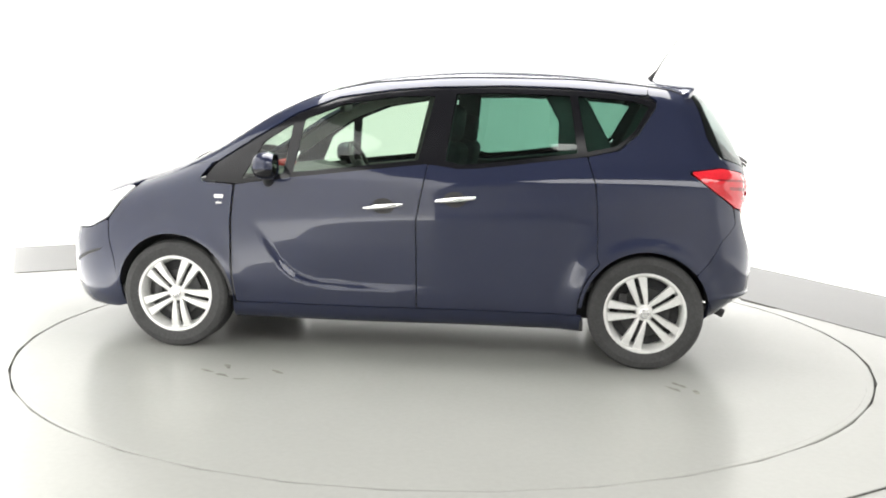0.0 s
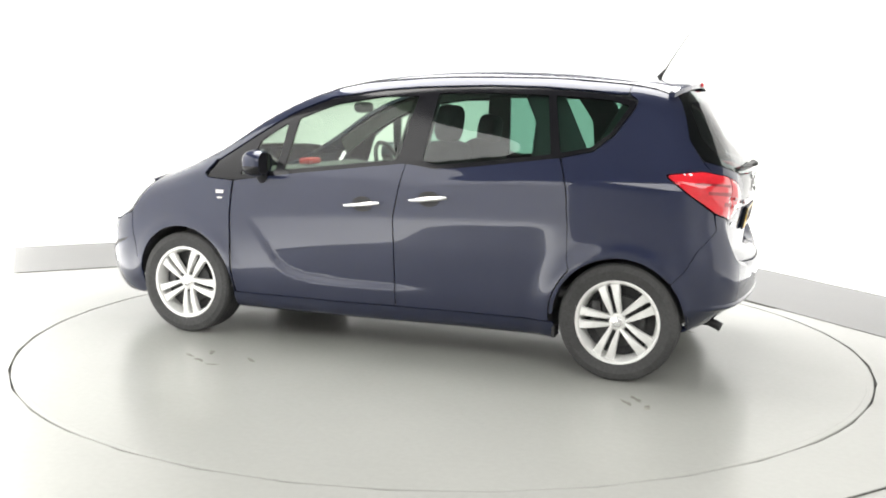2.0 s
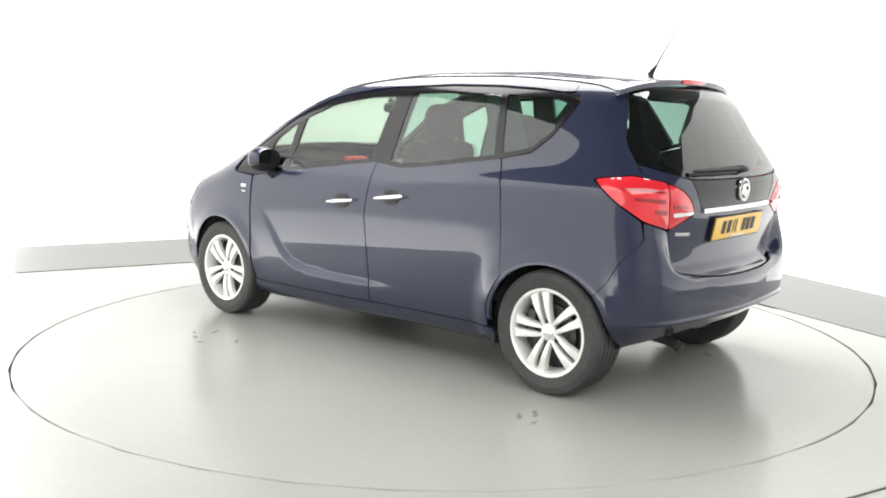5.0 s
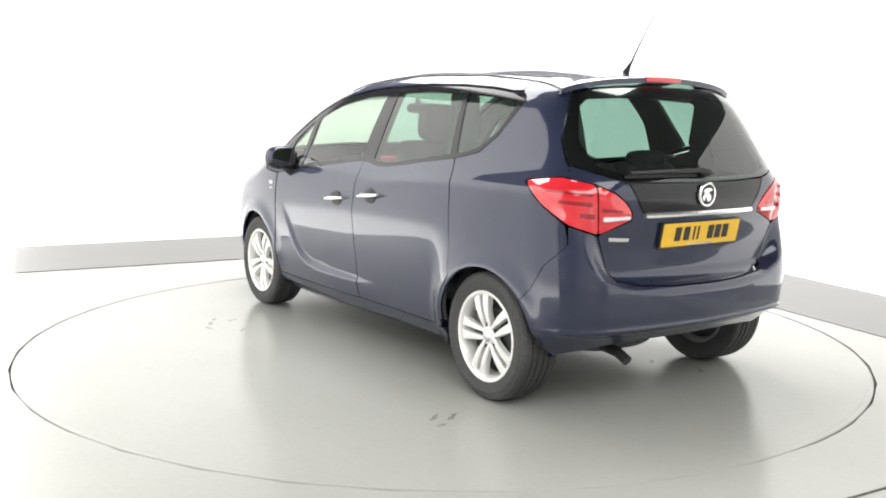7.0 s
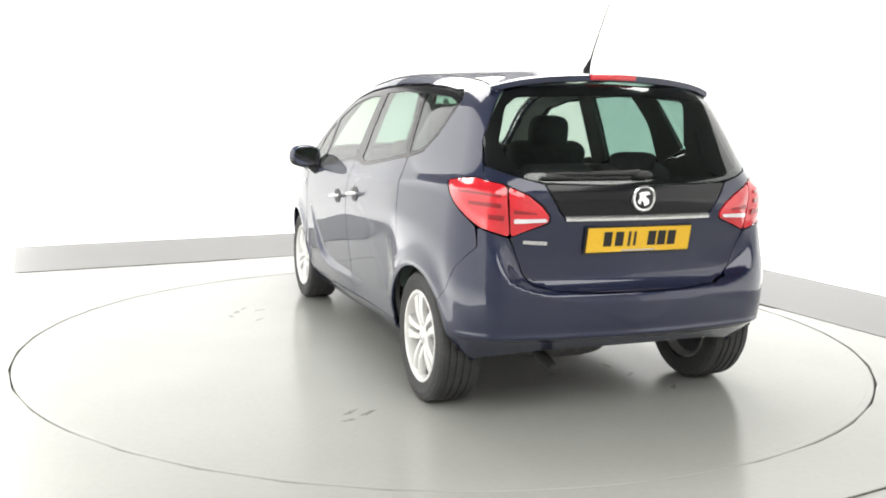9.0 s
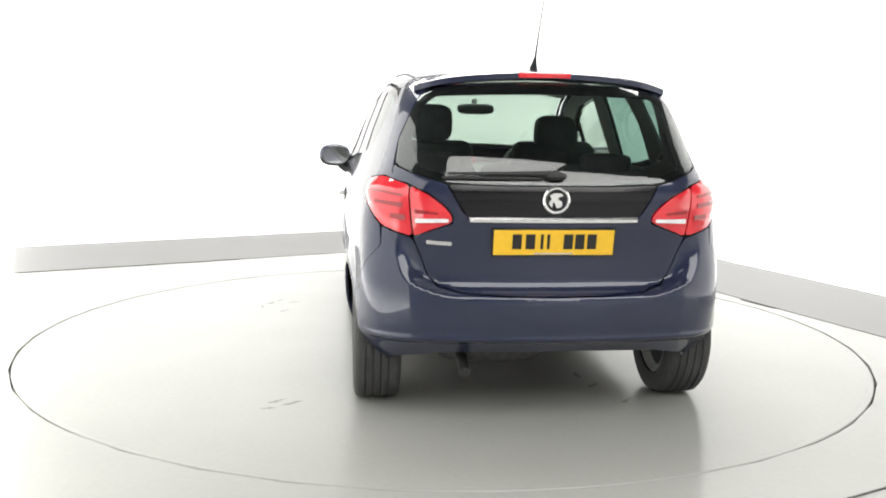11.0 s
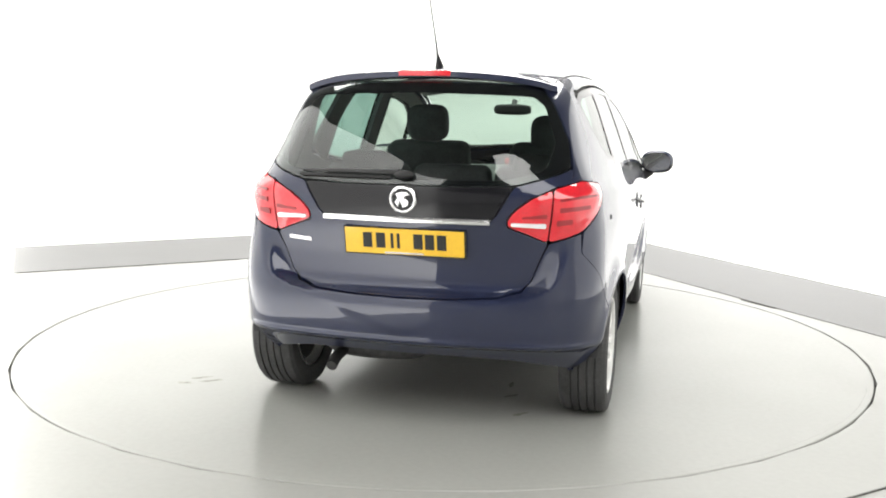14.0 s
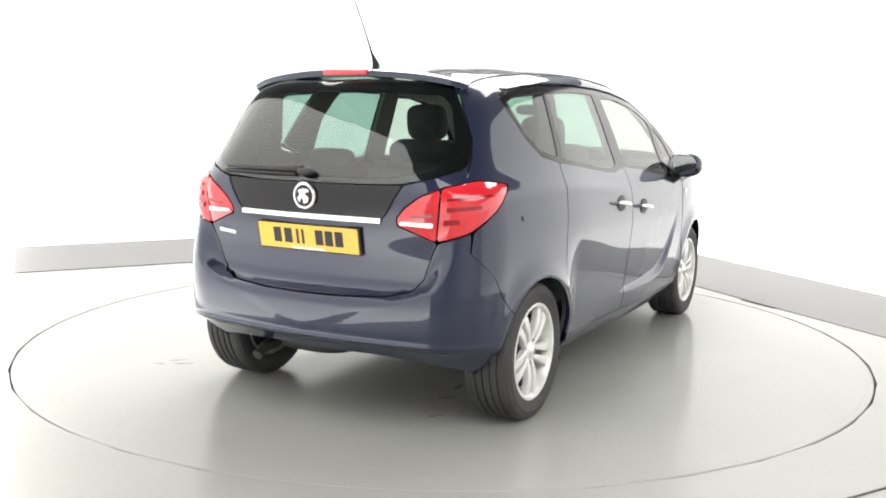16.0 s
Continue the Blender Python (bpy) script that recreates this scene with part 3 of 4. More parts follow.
        head = side([(1.572, 0.918), (1.735, 0.736), (1.87, 0.672), (1.985, 0.656)]) + [(q_of(x, y), top_z(x, y) - 0.006) for x, y in HEAD_EDGE[::-1]]
        # the bumper crease isn't shaped; its shade is a flat black strip
        crease_strip = side([(1.78, 0.556), (1.90, 0.525), (2.01, 0.468), (2.01, 0.446), (1.92, 0.494), (1.80, 0.540)])
        panel("bumper_crease_shade", m(crease_strip), BLACK_TRIM, CAR, r=0.004, h=0.02, lift=0.0015, thick=0.003, label="black strip standing for the shade of a bumper crease")
        panel("headlamp", m(head), CLEAR_LENS, CAR, r=0.02, h=0.02, lift=0.002, dome=0.008, label="clear swept-back headlamp")

    # panels across the tail
    def both(half):
        return half + [(-q, z) for q, z in half[::-1] if abs(q) > 1e-6]
    glass_half = [(0.0, 1.066), (0.24, 1.066), (q_of(-1.89, 0.46), 1.074), (q_of(-1.80, 0.60), 1.112), (q_of(-1.72, 0.685), 1.145), (q_of(-1.67, 0.695), 1.25), (q_of(-1.61, 0.60), 1.40), (q_of(-1.595, 0.552), 1.486), (q_of(-1.62, 0.48), 1.490), (0.0, 1.500)]
    panel("tailgate_glass", both(glass_half), GLASS_REAR, CAR, lift=0.0, thick=0.004, r=0.02, label="dark privacy tailgate glass")
    hole_half = [(0.0, 1.085), (0.40, 1.092), (q_of(-1.80, 0.575), 1.135), (q_of(-1.70, 0.615), 1.25), (q_of(-1.63, 0.555), 1.40), (q_of(-1.63, 0.50), 1.440), (0.0, 1.455)]
    panel("glass_border", both(glass_half), BLACK_GLOSS, CAR, holes=[both(hole_half)], lift=-0.006, thick=0.004, r=0.02, label="black printed border of the tailgate glass")
    black_half = [(0.0, 0.922), (0.355, 0.922), (q_of(-1.89, 0.385), 0.95), (q_of(-1.89, 0.455), 1.066), (0.24, 1.060), (0.0, 1.060)]
    panel("tailgate_garnish", both(black_half), BLACK_GLOSS, CAR, lift=-0.001, label="gloss black tailgate panel")
    paint_half = [(0.0, 0.598), (0.2, 0.601), (0.40, 0.612), (q_of(-1.88, 0.50), 0.634), (q_of(-1.88, 0.548), 0.675), (q_of(-1.87, 0.59), 0.78), (q_of(-1.85, 0.606), 0.836), (q_of(-1.87, 0.54), 0.862), (q_of(-1.88, 0.431), 0.898), (q_of(-1.88, 0.429), 0.932), (q_of(-1.88, 0.463), 0.976), (q_of(-1.87, 0.53), 1.025), (q_of(-1.85, 0.628), 1.064), (q_of(-1.75, 0.695), 1.10), (q_of(-1.72, 0.693), 1.138), (q_of(-1.80, 0.602), 1.106), (q_of(-1.89, 0.464), 1.066), (q_of(-1.89, 0.392), 0.948), (0.36, 0.916), (0.0, 0.916)]
    panel("tailgate", both(paint_half), PAINT, CAR, r=0.008, h=0.015)
    bumper_half = [(0.0, 0.335), (0.3, 0.335), (q_of(-1.85, 0.50), 0.322), (q_of(-1.76, 0.70), 0.290), (q_of(-1.70, 0.78), 0.262)]
    bumper_half = bumper_half[:5] + side([(-1.652, 0.262)] + arc(ARCH_R, ARCH_R[1], 178, 141, 6)) + BUMPER_SEAM + [(q_of(-1.757, 0.717), 0.878), (q_of(-1.845, 0.614), 0.834), (q_of(-1.865, 0.594), 0.78), (q_of(-1.88, 0.552), 0.672), (q_of(-1.88, 0.503), 0.628), (0.40, 0.606), (0.2, 0.594), (0.0, 0.591)]
    panel("rear_bumper", both(bumper_half), PAINT, CAR, r=0.01, thick=0.03, h=0.013)
    # top panels
    def top_both(half):
        return half + [(x, -y) for x, y in half[::-1]]
    roof_half = [(x, top_edge(x) - 0.001) for x in np.linspace(-1.36, 0.42, 14)]
    panel("roof", top_both(roof_half), PAINT, CAR, top=True, r=0.02, thick=0.01)
    screen_half = [(0.43, 0.560), (0.7, 0.588), (1.0, 0.634), (1.17, 0.652)]
    pillar_half = [(x, top_edge(x)) for x in np.linspace(0.43, 1.2, 8)]
    panel("windscreen", [(0.43, -0.0)] + screen_half + [(1.24, 0.35), (1.26, 0.0)] + [(1.24, -0.35)] + [(x, -y) for x, y in screen_half[::-1]], GLASS_CLEAR, CAR, top=True, r=0.02, thick=0.003, label="clear windscreen")
    for s in (1, -1):
        pillar = pillar_half + [(1.19, 0.655), (1.0, 0.637), (0.7, 0.591), (0.43, 0.563)]
        panel("windscreen_pillar", [(x, y * s) for x, y in pillar], PAINT, CAR, top=True, r=0.004, thick=0.02)
    scuttle = [(1.265, 0.0), (1.245, 0.35), (1.18, 0.635), (1.21, top_edge(1.21)), (1.25, 0.66), (1.30, 0.36), (1.32, 0.0)]
    panel("scuttle_panel", scuttle + [(x, -y) for x, y in scuttle[-2:0:-1]], BLACK_TRIM, CAR, top=True, r=0.004, thick=0.01)
    bonnet = [(1.325, 0.0), (1.305, 0.36), (1.255, 0.66), (1.26, top_edge(1.26) - 0.002), (1.45, top_edge(1.45) - 0.003), *HEAD_EDGE, (2.085, 0.25), (2.105, 0.0)]
    panel("bonnet", bonnet + [(x, -y) for x, y in bonnet[-2:0:-1]], PAINT, CAR, top=True, r=0.02)
    qf = Q_FRONT + QUARTER + YC
    front_half = [(qf, 0.21), (q_of(2.10, 0.35), 0.21), (q_of(1.90, 0.68), 0.20)] + side([(1.72, 0.20), (1.655, 0.22), (1.668, 0.33), (1.672, 0.40), (1.695, 0.45), (1.728, 0.60), (1.731, 0.722), (1.87, 0.664), (1.985, 0.648)])
    front_half += [(q_of(2.026, 0.45), top_z(2.026, 0.45) - 0.004), (q_of(2.09, 0.25), top_z(2.09, 0.25) - 0.004), (qf, top_z(2.11, 0.0) - 0.004)]
    for s in (1, -1):
        panel("front_bumper", [(q * s, z) for q, z in front_half], PAINT, CAR)
    # linings that close the cabin
    for s in (1, -1):
        m = (lambda o: o) if s > 0 else mirrored
        lining = [(1.10, 0.30), (1.10, 0.94), (0.62, 0.99), (0.16, 1.045), (-0.10, 1.07), (-0.30, 1.05), (-0.95, 1.125), (-1.15, 1.168), (-1.29, 1.30), (-1.34, 1.30), (-1.34, 0.72), (-1.0, 0.70), (-0.95, 0.30)]
        panel("door_lining", m(side(lining)), CABIN, CAR, lift=-0.05, thick=-0.02, h=0.06)
        for post in ([(-0.045, 1.06), (-0.225, 1.09), (-0.275, 1.50), (-0.125, 1.50)], [(-0.83, 1.10), (-1.115, 1.20), (-0.975, 1.46), (-0.93, 1.49), (-0.74, 1.49), (-0.83, 1.33)]):
            panel("pillar_lining", m(side(post)), CABIN, CAR, lift=-0.04, thick=-0.02, h=0.05)
        rail_in = [(x, z - 0.012) for x, z in WTOP] + [(x, edge_z(x) - 0.012) for x in np.linspace(1.06, -1.24, 16)]
        panel("rail_lining", m(side(rail_in)), LINER, CAR, lift=-0.03, thick=-0.02, h=0.05)
        rearpost = side([(-1.16, 1.22), (-1.275, 1.435), (-1.25, 1.47)]) + [(q_of(-1.52, 0.70), 1.48), (q_of(-1.60, 0.64), 1.42), (q_of(-1.68, 0.67), 1.25), (q_of(-1.72, 0.67), 1.15), (q_of(-1.6, 0.76), 1.06)] + side([(-1.34, 1.10)])
        panel("rear_pillar_lining", m(rearpost), CABIN, CAR, lift=-0.04, thick=-0.02, h=0.05)
    liner = [(x, top_edge(x) - 0.02) for x in np.linspace(-1.42, 0.36, 10)]
    panel("headlining", top_both(liner), LINER, CAR, top=True, r=0.02, lift=-0.045, thick=-0.02, h=0.06, label="grey roof lining")
    panel("tailgate_lining", both([(0.0, 0.66), (0.5, 0.70), (q_of(-1.85, 0.58), 0.90), (q_of(-1.82, 0.62), 1.06), (0.40, 1.06), (0.0, 1.06)]), CABIN, CAR, lift=-0.05, thick=-0.02, h=0.06)


build_skin()


# ---- wheels ----
def wheel_meshes():
    tyre = lathe([(0.213, -0.095), (0.235, -0.103), (0.270, -0.108), (0.295, -0.102), (0.307, -0.088), (0.310, -0.060), (0.310, -0.052), (0.303, -0.050), (0.303, -0.044), (0.310, -0.042),
                  (0.310, -0.018), (0.303, -0.016), (0.303, -0.010), (0.310, -0.008), (0.310, 0.018), (0.303, 0.020), (0.303, 0.026), (0.310, 0.028), (0.310, 0.052), (0.303, 0.054), (0.303, 0.060), (0.310, 0.062), (0.307, 0.088),
                  (0.296, 0.101), (0.272, 0.107), (0.268, 0.1085), (0.262, 0.107), (0.238, 0.103), (0.216, 0.095), (0.213, 0.080)], 72)
    rim = lathe([(0.205, -0.09), (0.212, -0.085), (0.198, -0.06), (0.190, 0.03), (0.196, 0.070), (0.209, 0.086), (0.217, 0.094), (0.220, 0.098), (0.216, 0.101), (0.206, 0.099), (0.200, 0.090), (0.186, 0.030), (0.185, -0.05), (0.195, -0.09)], 72)
    spoke = bmesh.new()
    for s in (1, -1):
        rows = []
        for i in range(9):
            t = i / 8
            r = 0.030 + 0.172 * t
            mid = s * (0.0185 + 0.0185 * t)
            half = 0.0085 + 0.0150 * t + 0.006 * max(0, t - 0.88) / 0.12
            y = 0.080 + 0.014 * math.sin(t * math.pi * 0.9) - 0.004 * (1 - t)
            rows.append([spoke.verts.new(p) for p in ((r, y - 0.030, mid - half - 0.0015), (r, y - 0.005, mid - half), (r, y, mid - half + 0.005), (r, y, mid + half - 0.005), (r, y - 0.005, mid + half), (r, y - 0.030, mid + half + 0.0015))])
        for a, b in zip(rows, rows[1:]):
            for k in range(6):
                spoke.faces.new((a[k], a[(k + 1) % 6], b[(k + 1) % 6], b[k]))
        spoke.faces.new(rows[0])
        spoke.faces.new(rows[-1][::-1])
    bmesh.ops.recalc_face_normals(spoke, faces=spoke.faces)
    hub = lathe([(0.001, 0.086), (0.026, 0.085), (0.030, 0.080), (0.034, 0.080), (0.043, 0.076), (0.048, 0.066), (0.048, 0.02), (0.001, 0.02)], 40)
    cap = lathe([(0.001, 0.0905), (0.021, 0.090), (0.026, 0.087), (0.026, 0.080), (0.001, 0.08)], 32)
    nut = lathe([(0.001, 0.0765), (0.007, 0.0765), (0.0085, 0.074), (0.0085, 0.05), (0.001, 0.05)], 12)
    disc = lathe([(0.050, 0.040), (0.132, 0.040), (0.136, 0.036), (0.136, 0.018), (0.050, 0.018)], 48)
    # Black disc filling the barrel: shade behind the spokes, put in as colour.
    back = lathe([(0.001, 0.020), (0.184, 0.020), (0.184, -0.05), (0.001, -0.05)], 40)
    caliper = bmesh.new()
    add_box(caliper, (0.118, 0.030, 0.03), (0.05, 0.06, 0.14), None, 0.012)
    return dict(tyre=mesh_of(tyre, "tyre", RUBBER, 30), rim=mesh_of(rim, "rim", ALLOY, 30), spoke=mesh_of(spoke, "spoke", ALLOY, 35), hub=mesh_of(hub, "hub", ALLOY, 35), hub_cap=mesh_of(cap, "hub_cap", CHROME, 35),
                wheel_nut=mesh_of(nut, "wheel_nut", DARK_METAL, 35), brake_disc=mesh_of(disc, "brake_disc", DARK_METAL, 35), barrel_shade_disc=mesh_of(back, "barrel_shade_disc", UNDER, 35), brake_caliper=mesh_of(caliper, "brake_caliper", DARK_METAL, 35))


def build_wheels():
    ms = wheel_meshes()
    for x, s, turn in ((1.322, 1, 46), (-1.322, 1, 2), (1.322, -1, 20), (-1.322, -1, 52)):
        w = new("wheel", None)
        w.parent = CAR
        w.matrix_basis = pose(x, s * 0.732, WHEEL_Z, 0, 0, 0 if s > 0 else 180)
        w["label"] = "silver alloy wheel with five double spokes and black tyre"

        def sub(name, m=Matrix()):
            o = new(name, ms[name])
            o.parent = w
            o.matrix_basis = m
        for name in ("tyre", "rim", "hub", "hub_cap", "brake_disc", "barrel_shade_disc", "brake_caliper"):
            sub(name)
        for k in range(5):
            a = turn + 72 * k
            sub("spoke", pose(0, 0, 0, 0, -a, 0))
            b = radians(a)
            sub("wheel_nut", Matrix.Translation((0.056 * math.cos(b), 0, 0.056 * math.sin(b))))
        # dark liner of the wheel arch
        r = (ARCH_F if x > 0 else ARCH_R)[1] + 0.012
        bm = bmesh.new()
        rows = []
        for i in range(21):
            a = radians(4 + 172 * i / 20)
            rows.append([bm.verts.new((x + r * math.cos(a), s * yy, WHEEL_Z + r * math.sin(a))) for yy in (0.50, 0.80)])
        for p, q in zip(rows, rows[1:]):
            bm.faces.new((p[0], p[1], q[1], q[0]))
        mid = bm.verts.new((x, s * 0.50, WHEEL_Z))
        for p, q in zip(rows, rows[1:]):
            bm.faces.new((p[0], q[0], mid))
        part("wheel_arch_liner", bm, UNDER, CAR)


build_wheels()


# ---- outer fittings ----
def skin_point(q, z, lift=0.0):
    p = on_round(np.array([[q, z]]))
    n = normals(p)
    return Vector(p[0] + n[0] * lift), Vector(n[0])


def skin_pose(q, z, lift=0.0):
    """Axes on the skin: x backwards round the body, y up, z outwards."""
    p, n = skin_point(q, z, lift)
    up = (Vector((0, 0, 1)) - n * n.z).normalized()
    x = up.cross(n)
    m = Matrix((x, up, n)).transposed().to_4x4()
    m.translation = p
    return m


def ellipse(a, b, n=28):
    return [(a * math.cos(2 * math.pi * i / n), b * math.sin(2 * math.pi * i / n)) for i in range(n)]


def shell(rx, ry, rz, m, n=20, k=12, power=1.0):
    """A rounded blob with half sizes rx, ry, rz."""
    bm = bmesh.new()
    bmesh.ops.create_uvsphere(bm, u_segments=n, v_segments=k, radius=1)
    for v in bm.verts:
        c = v.co
        v.co = Vector((math.copysign(abs(c.x) ** power * rx, c.x), math.copysign(abs(c.y) ** power * ry, c.y), math.copysign(abs(c.z) ** power * rz, c.z)))
    bmesh.ops.transform(bm, matrix=m, verts=bm.verts)
    return bm


def build_fittings():
    for s in (1, -1):
        # door handles with their dark wells
        for x, z, slope in ((0.100, 0.853, 6), (-0.294, 0.898, 6)):
            m = skin_pose(s * q_of(x), z, 0.001)
            tilt = pose(0, 0, 0, 0, 0, slope * s)
            well = prism(ellipse(0.062, 0.042), 0.004, m @ pose(-0.004 * s, 0.0, -0.001))
            part("handle_well", well, BLACK_TRIM, CAR)
            bar = bmesh.new()
            rows = []
            for i in range(13):
                t = i / 12 * 2 - 1
                h = 0.0115 * (1 - 0.45 * abs(t) ** 3)
                lift = 0.036 - 0.016 * t * t
                rows.append([bar.verts.new((0.110 * t, h * math.cos(a), lift + 0.008 * math.sin(a))) for a in [2 * math.pi * j / 10 for j in range(10)]])
            for a, b in zip(rows, rows[1:]):
                for j in range(10):
                    bar.faces.new((a[j], a[(j + 1) % 10], b[(j + 1) % 10], b[j]))
            bar.faces.new(rows[0])
            bar.faces.new(rows[-1])
            for e in (-0.088, 0.088):
                add_box(bar, (e, 0, 0.012), (0.03, 0.014, 0.026), None, 0.004)
            bmesh.ops.recalc_face_normals(bar, faces=bar.faces)
            bmesh.ops.transform(bar, matrix=m @ tilt, verts=bar.verts)
            part("door_handle", bar, CHROME, CAR, "chrome door handle")
        # mirror: painted shell, glass, foot
        mm = Matrix.Translation((0.735, s * 0.935, 1.062)) @ pose(0, 0, 0, 0, 0, 6 * s)
        sh = shell(0.075, 0.105, 0.074, mm, 24, 14, 0.8)
        cut = mm @ Vector((-0.048, 0, 0))
        nrm = mm.to_3x3() @ Vector((1, 0, 0))
        bmesh.ops.bisect_plane(sh, geom=sh.verts[:] + sh.edges[:] + sh.faces[:], plane_co=cut, plane_no=nrm, clear_inner=True)
        mir = part("door_mirror", sh, PAINT, CAR, "navy door mirror with dark lower half", 60)
        low = shell(0.0765, 0.1065, 0.0755, mm, 24, 14, 0.8)
        bmesh.ops.bisect_plane(low, geom=low.verts[:] + low.edges[:] + low.faces[:], plane_co=cut, plane_no=nrm, clear_inner=True)
        bmesh.ops.bisect_plane(low, geom=low.verts[:] + low.edges[:] + low.faces[:], plane_co=mm @ Vector((0, 0, -0.016)), plane_no=(0, 0, 1), clear_outer=True)
        part("mirror_base_shell", low, BLACK_GLOSS, mir, "", 60)
        part("mirror_glass", prism([(0.088 * x, 0.058 * y) for x, y in [(math.copysign(abs(math.cos(a)) ** 0.75, math.cos(a)), math.copysign(abs(math.sin(a)) ** 0.75, math.sin(a))) for a in [2 * math.pi * i / 28 for i in range(28)]]], 0.006, mm @ Matrix.Translation((-0.044, 0, 0)) @ pose(0, 0, 0, 90, 0, 90)), MIRROR, mir, "mirror glass")
        foot = tube([(0.755, s * 0.80, 0.955), (0.752, s * 0.845, 0.965), (0.748, s * 0.89, 0.995), (0.745, s * 0.91, 1.02)], [0.034, 0.032, 0.028, 0.026], 14)
        part("mirror_foot", foot, BLACK_TRIM, mir)
        # wing badge bars below the pillar
        for dz, w, h in ((0.0, 0.052, 0.020), (-0.036, 0.034, 0.010)):
            m = skin_pose(s * q_of(1.035), 0.882 + dz, 0.001)
            part("wing_badge", prism([(-w / 2, -h / 2), (w / 2, -h / 2), (w / 2, h / 2), (-w / 2, h / 2)], 0.003, m), WHITE_INK, CAR, "silver wing badge")
        # rail along the roof
        part("roof_moulding", tube([(x, s * top_edge(x), edge_z(x) + 0.001) for x in np.linspace(-1.50, 0.42, 26)], [0.0045] * 26, 8), BLACK_TRIM, CAR)
        # dark bands inside the lamps
        panel("lamp_band", [(s * a, b) for a, b in ((q_of(-1.845, 0.640), 0.935), (q_of(-1.80, 0.69), 0.938), (q_of(-1.80, 0.69), 0.918), (q_of(-1.845, 0.640), 0.912))], DARK_RED, CAR, r=0.004, h=0.02, lift=0.0142, thick=0.004)
        panel("lamp_band", [(s * a, b) for a, b in ((q_of(-1.84, 0.650), 1.020), (q_of(-1.76, 0.715), 1.028), (q_of(-1.66, 0.765), 1.030), (q_of(-1.66, 0.765), 1.023), (q_of(-1.76, 0.715), 1.018), (q_of(-1.84, 0.650), 1.010))], DARK_RED, CAR, r=0.003, h=0.02, lift=0.0142, thick=0.004)
        panel("lamp_band", [(s * a, b) for a, b in ((q_of(-1.84, 0.650), 0.985), (q_of(-1.72, 0.74), 0.992), (q_of(-1.72, 0.74), 0.978), (q_of(-1.84, 0.650), 0.966))], DARK_RED, CAR, r=0.003, h=0.02, lift=0.0142, thick=0.004)
        panel("lamp_band", [(s * a, b) for a, b in ((q_of(-1.86, 0.60), 0.960), (q_of(-1.88, 0.50), 0.948), (q_of(-1.88, 0.495), 0.940), (q_of(-1.86, 0.60), 0.944))], DARK_RED, CAR, r=0.003, h=0.02, lift=0.0125, thick=0.004)

    # spoiler over the tailgate glass
    bm = bmesh.new()
    rows = []
    for i in range(31):
        y = -0.60 + 1.2 * i / 30
        f = abs(y) / 0.60
        drop = 0.042 * f * f + 0.020 * f ** 6
        xr = -1.605 + 0.14 * y * y + 0.03 * f ** 6
        g = y / 0.60
        yt = [g * top_edge(xx) for xx in (-1.352, -1.42, -1.49)]
        zt = [top_z(xx, yy) for xx, yy in zip((-1.352, -1.42, -1.49), yt)]
        zr = 1.546 - drop
        ye = g * 0.575
        prof = [(-1.352, yt[0], zt[0] + 0.001), (-1.42, yt[1], zt[1] + 0.002), (-1.49, yt[2], zt[2] + 0.004), (xr + 0.02, ye, zr + 0.003), (xr, ye, zr - 0.003), (xr + 0.003, ye, zr - 0.028), (xr + 0.05, ye, zr - 0.036), (-1.42, yt[1], zr - 0.035)]
        rows.append([bm.verts.new(p) for p in prof])
    for a, b in zip(rows, rows[1:]):
        for k in range(8):
            bm.faces.new((a[k], a[(k + 1) % 8], b[(k + 1) % 8], b[k]))
    bm.faces.new(rows[0])
    bm.faces.new(rows[-1])
    bmesh.ops.recalc_face_normals(bm, faces=bm.faces)
    part("roof_spoiler", bm, PAINT, CAR, smooth=35)
    part("brake_light", box((-1.603, 0, 1.533), (0.018, 0.235, 0.026), None, 0.005), RED_LENS, CAR, "red high-level brake light")
    # number plate with plain bars
    m = skin_pose(0.0, 0.825, 0.005)
    def rect(w, h, cx=0.0, cy=0.0):
        return [(cx - w / 2, cy - h / 2), (cx + w / 2, cy - h / 2), (cx + w / 2, cy + h / 2), (cx - w / 2, cy + h / 2)]
    holder = part("plate_holder", prism(rect(0.535, 0.122), 0.010, m @ pose(0, -0.003, -0.008)), BLACK_TRIM, CAR)
    plate = part("number_plate", prism(rect(0.52, 0.111), 0.004, m @ pose(0, 0, 0.003)), PLATE, CAR, "yellow rear number plate with dark bars")
    for cx in (-0.160, -0.102, -0.052, -0.024, 0.062, 0.112, 0.164):
        part("plate_bar", prism(rect(0.040 if abs(cx + 0.038) > 0.02 else 0.012, 0.066, cx, 0.004), 0.0015, m @ pose(0, 0, 0.0072)), INK, plate)
    part("plate_caption_bar", prism(rect(0.17, 0.006, 0, -0.0495), 0.0015, m @ pose(0, 0, 0.0072)), WHITE_INK, plate)
    # chrome strip above the plate
    bm = bmesh.new()
    rows = []
    for i in range(25):
        y = -0.362 + 0.724 * i / 24
        p, n = skin_point(y, 0.919, 0.0)
        rows.append([bm.verts.new(p + n * a + Vector((0, 0, b))) for a, b in ((-0.004, 0.012), (0.010, 0.011), (0.015, 0.004), (0.013, -0.008), (-0.004, -0.012))])
    for a, b in zip(rows, rows[1:]):
        for k in range(5):
            bm.faces.new((a[k], a[(k + 1) % 5], b[(k + 1) % 5], b[k]))
    bm.faces.new(rows[0])
    bm.faces.new(rows[-1])
    bmesh.ops.recalc_face_normals(bm, faces=bm.faces)
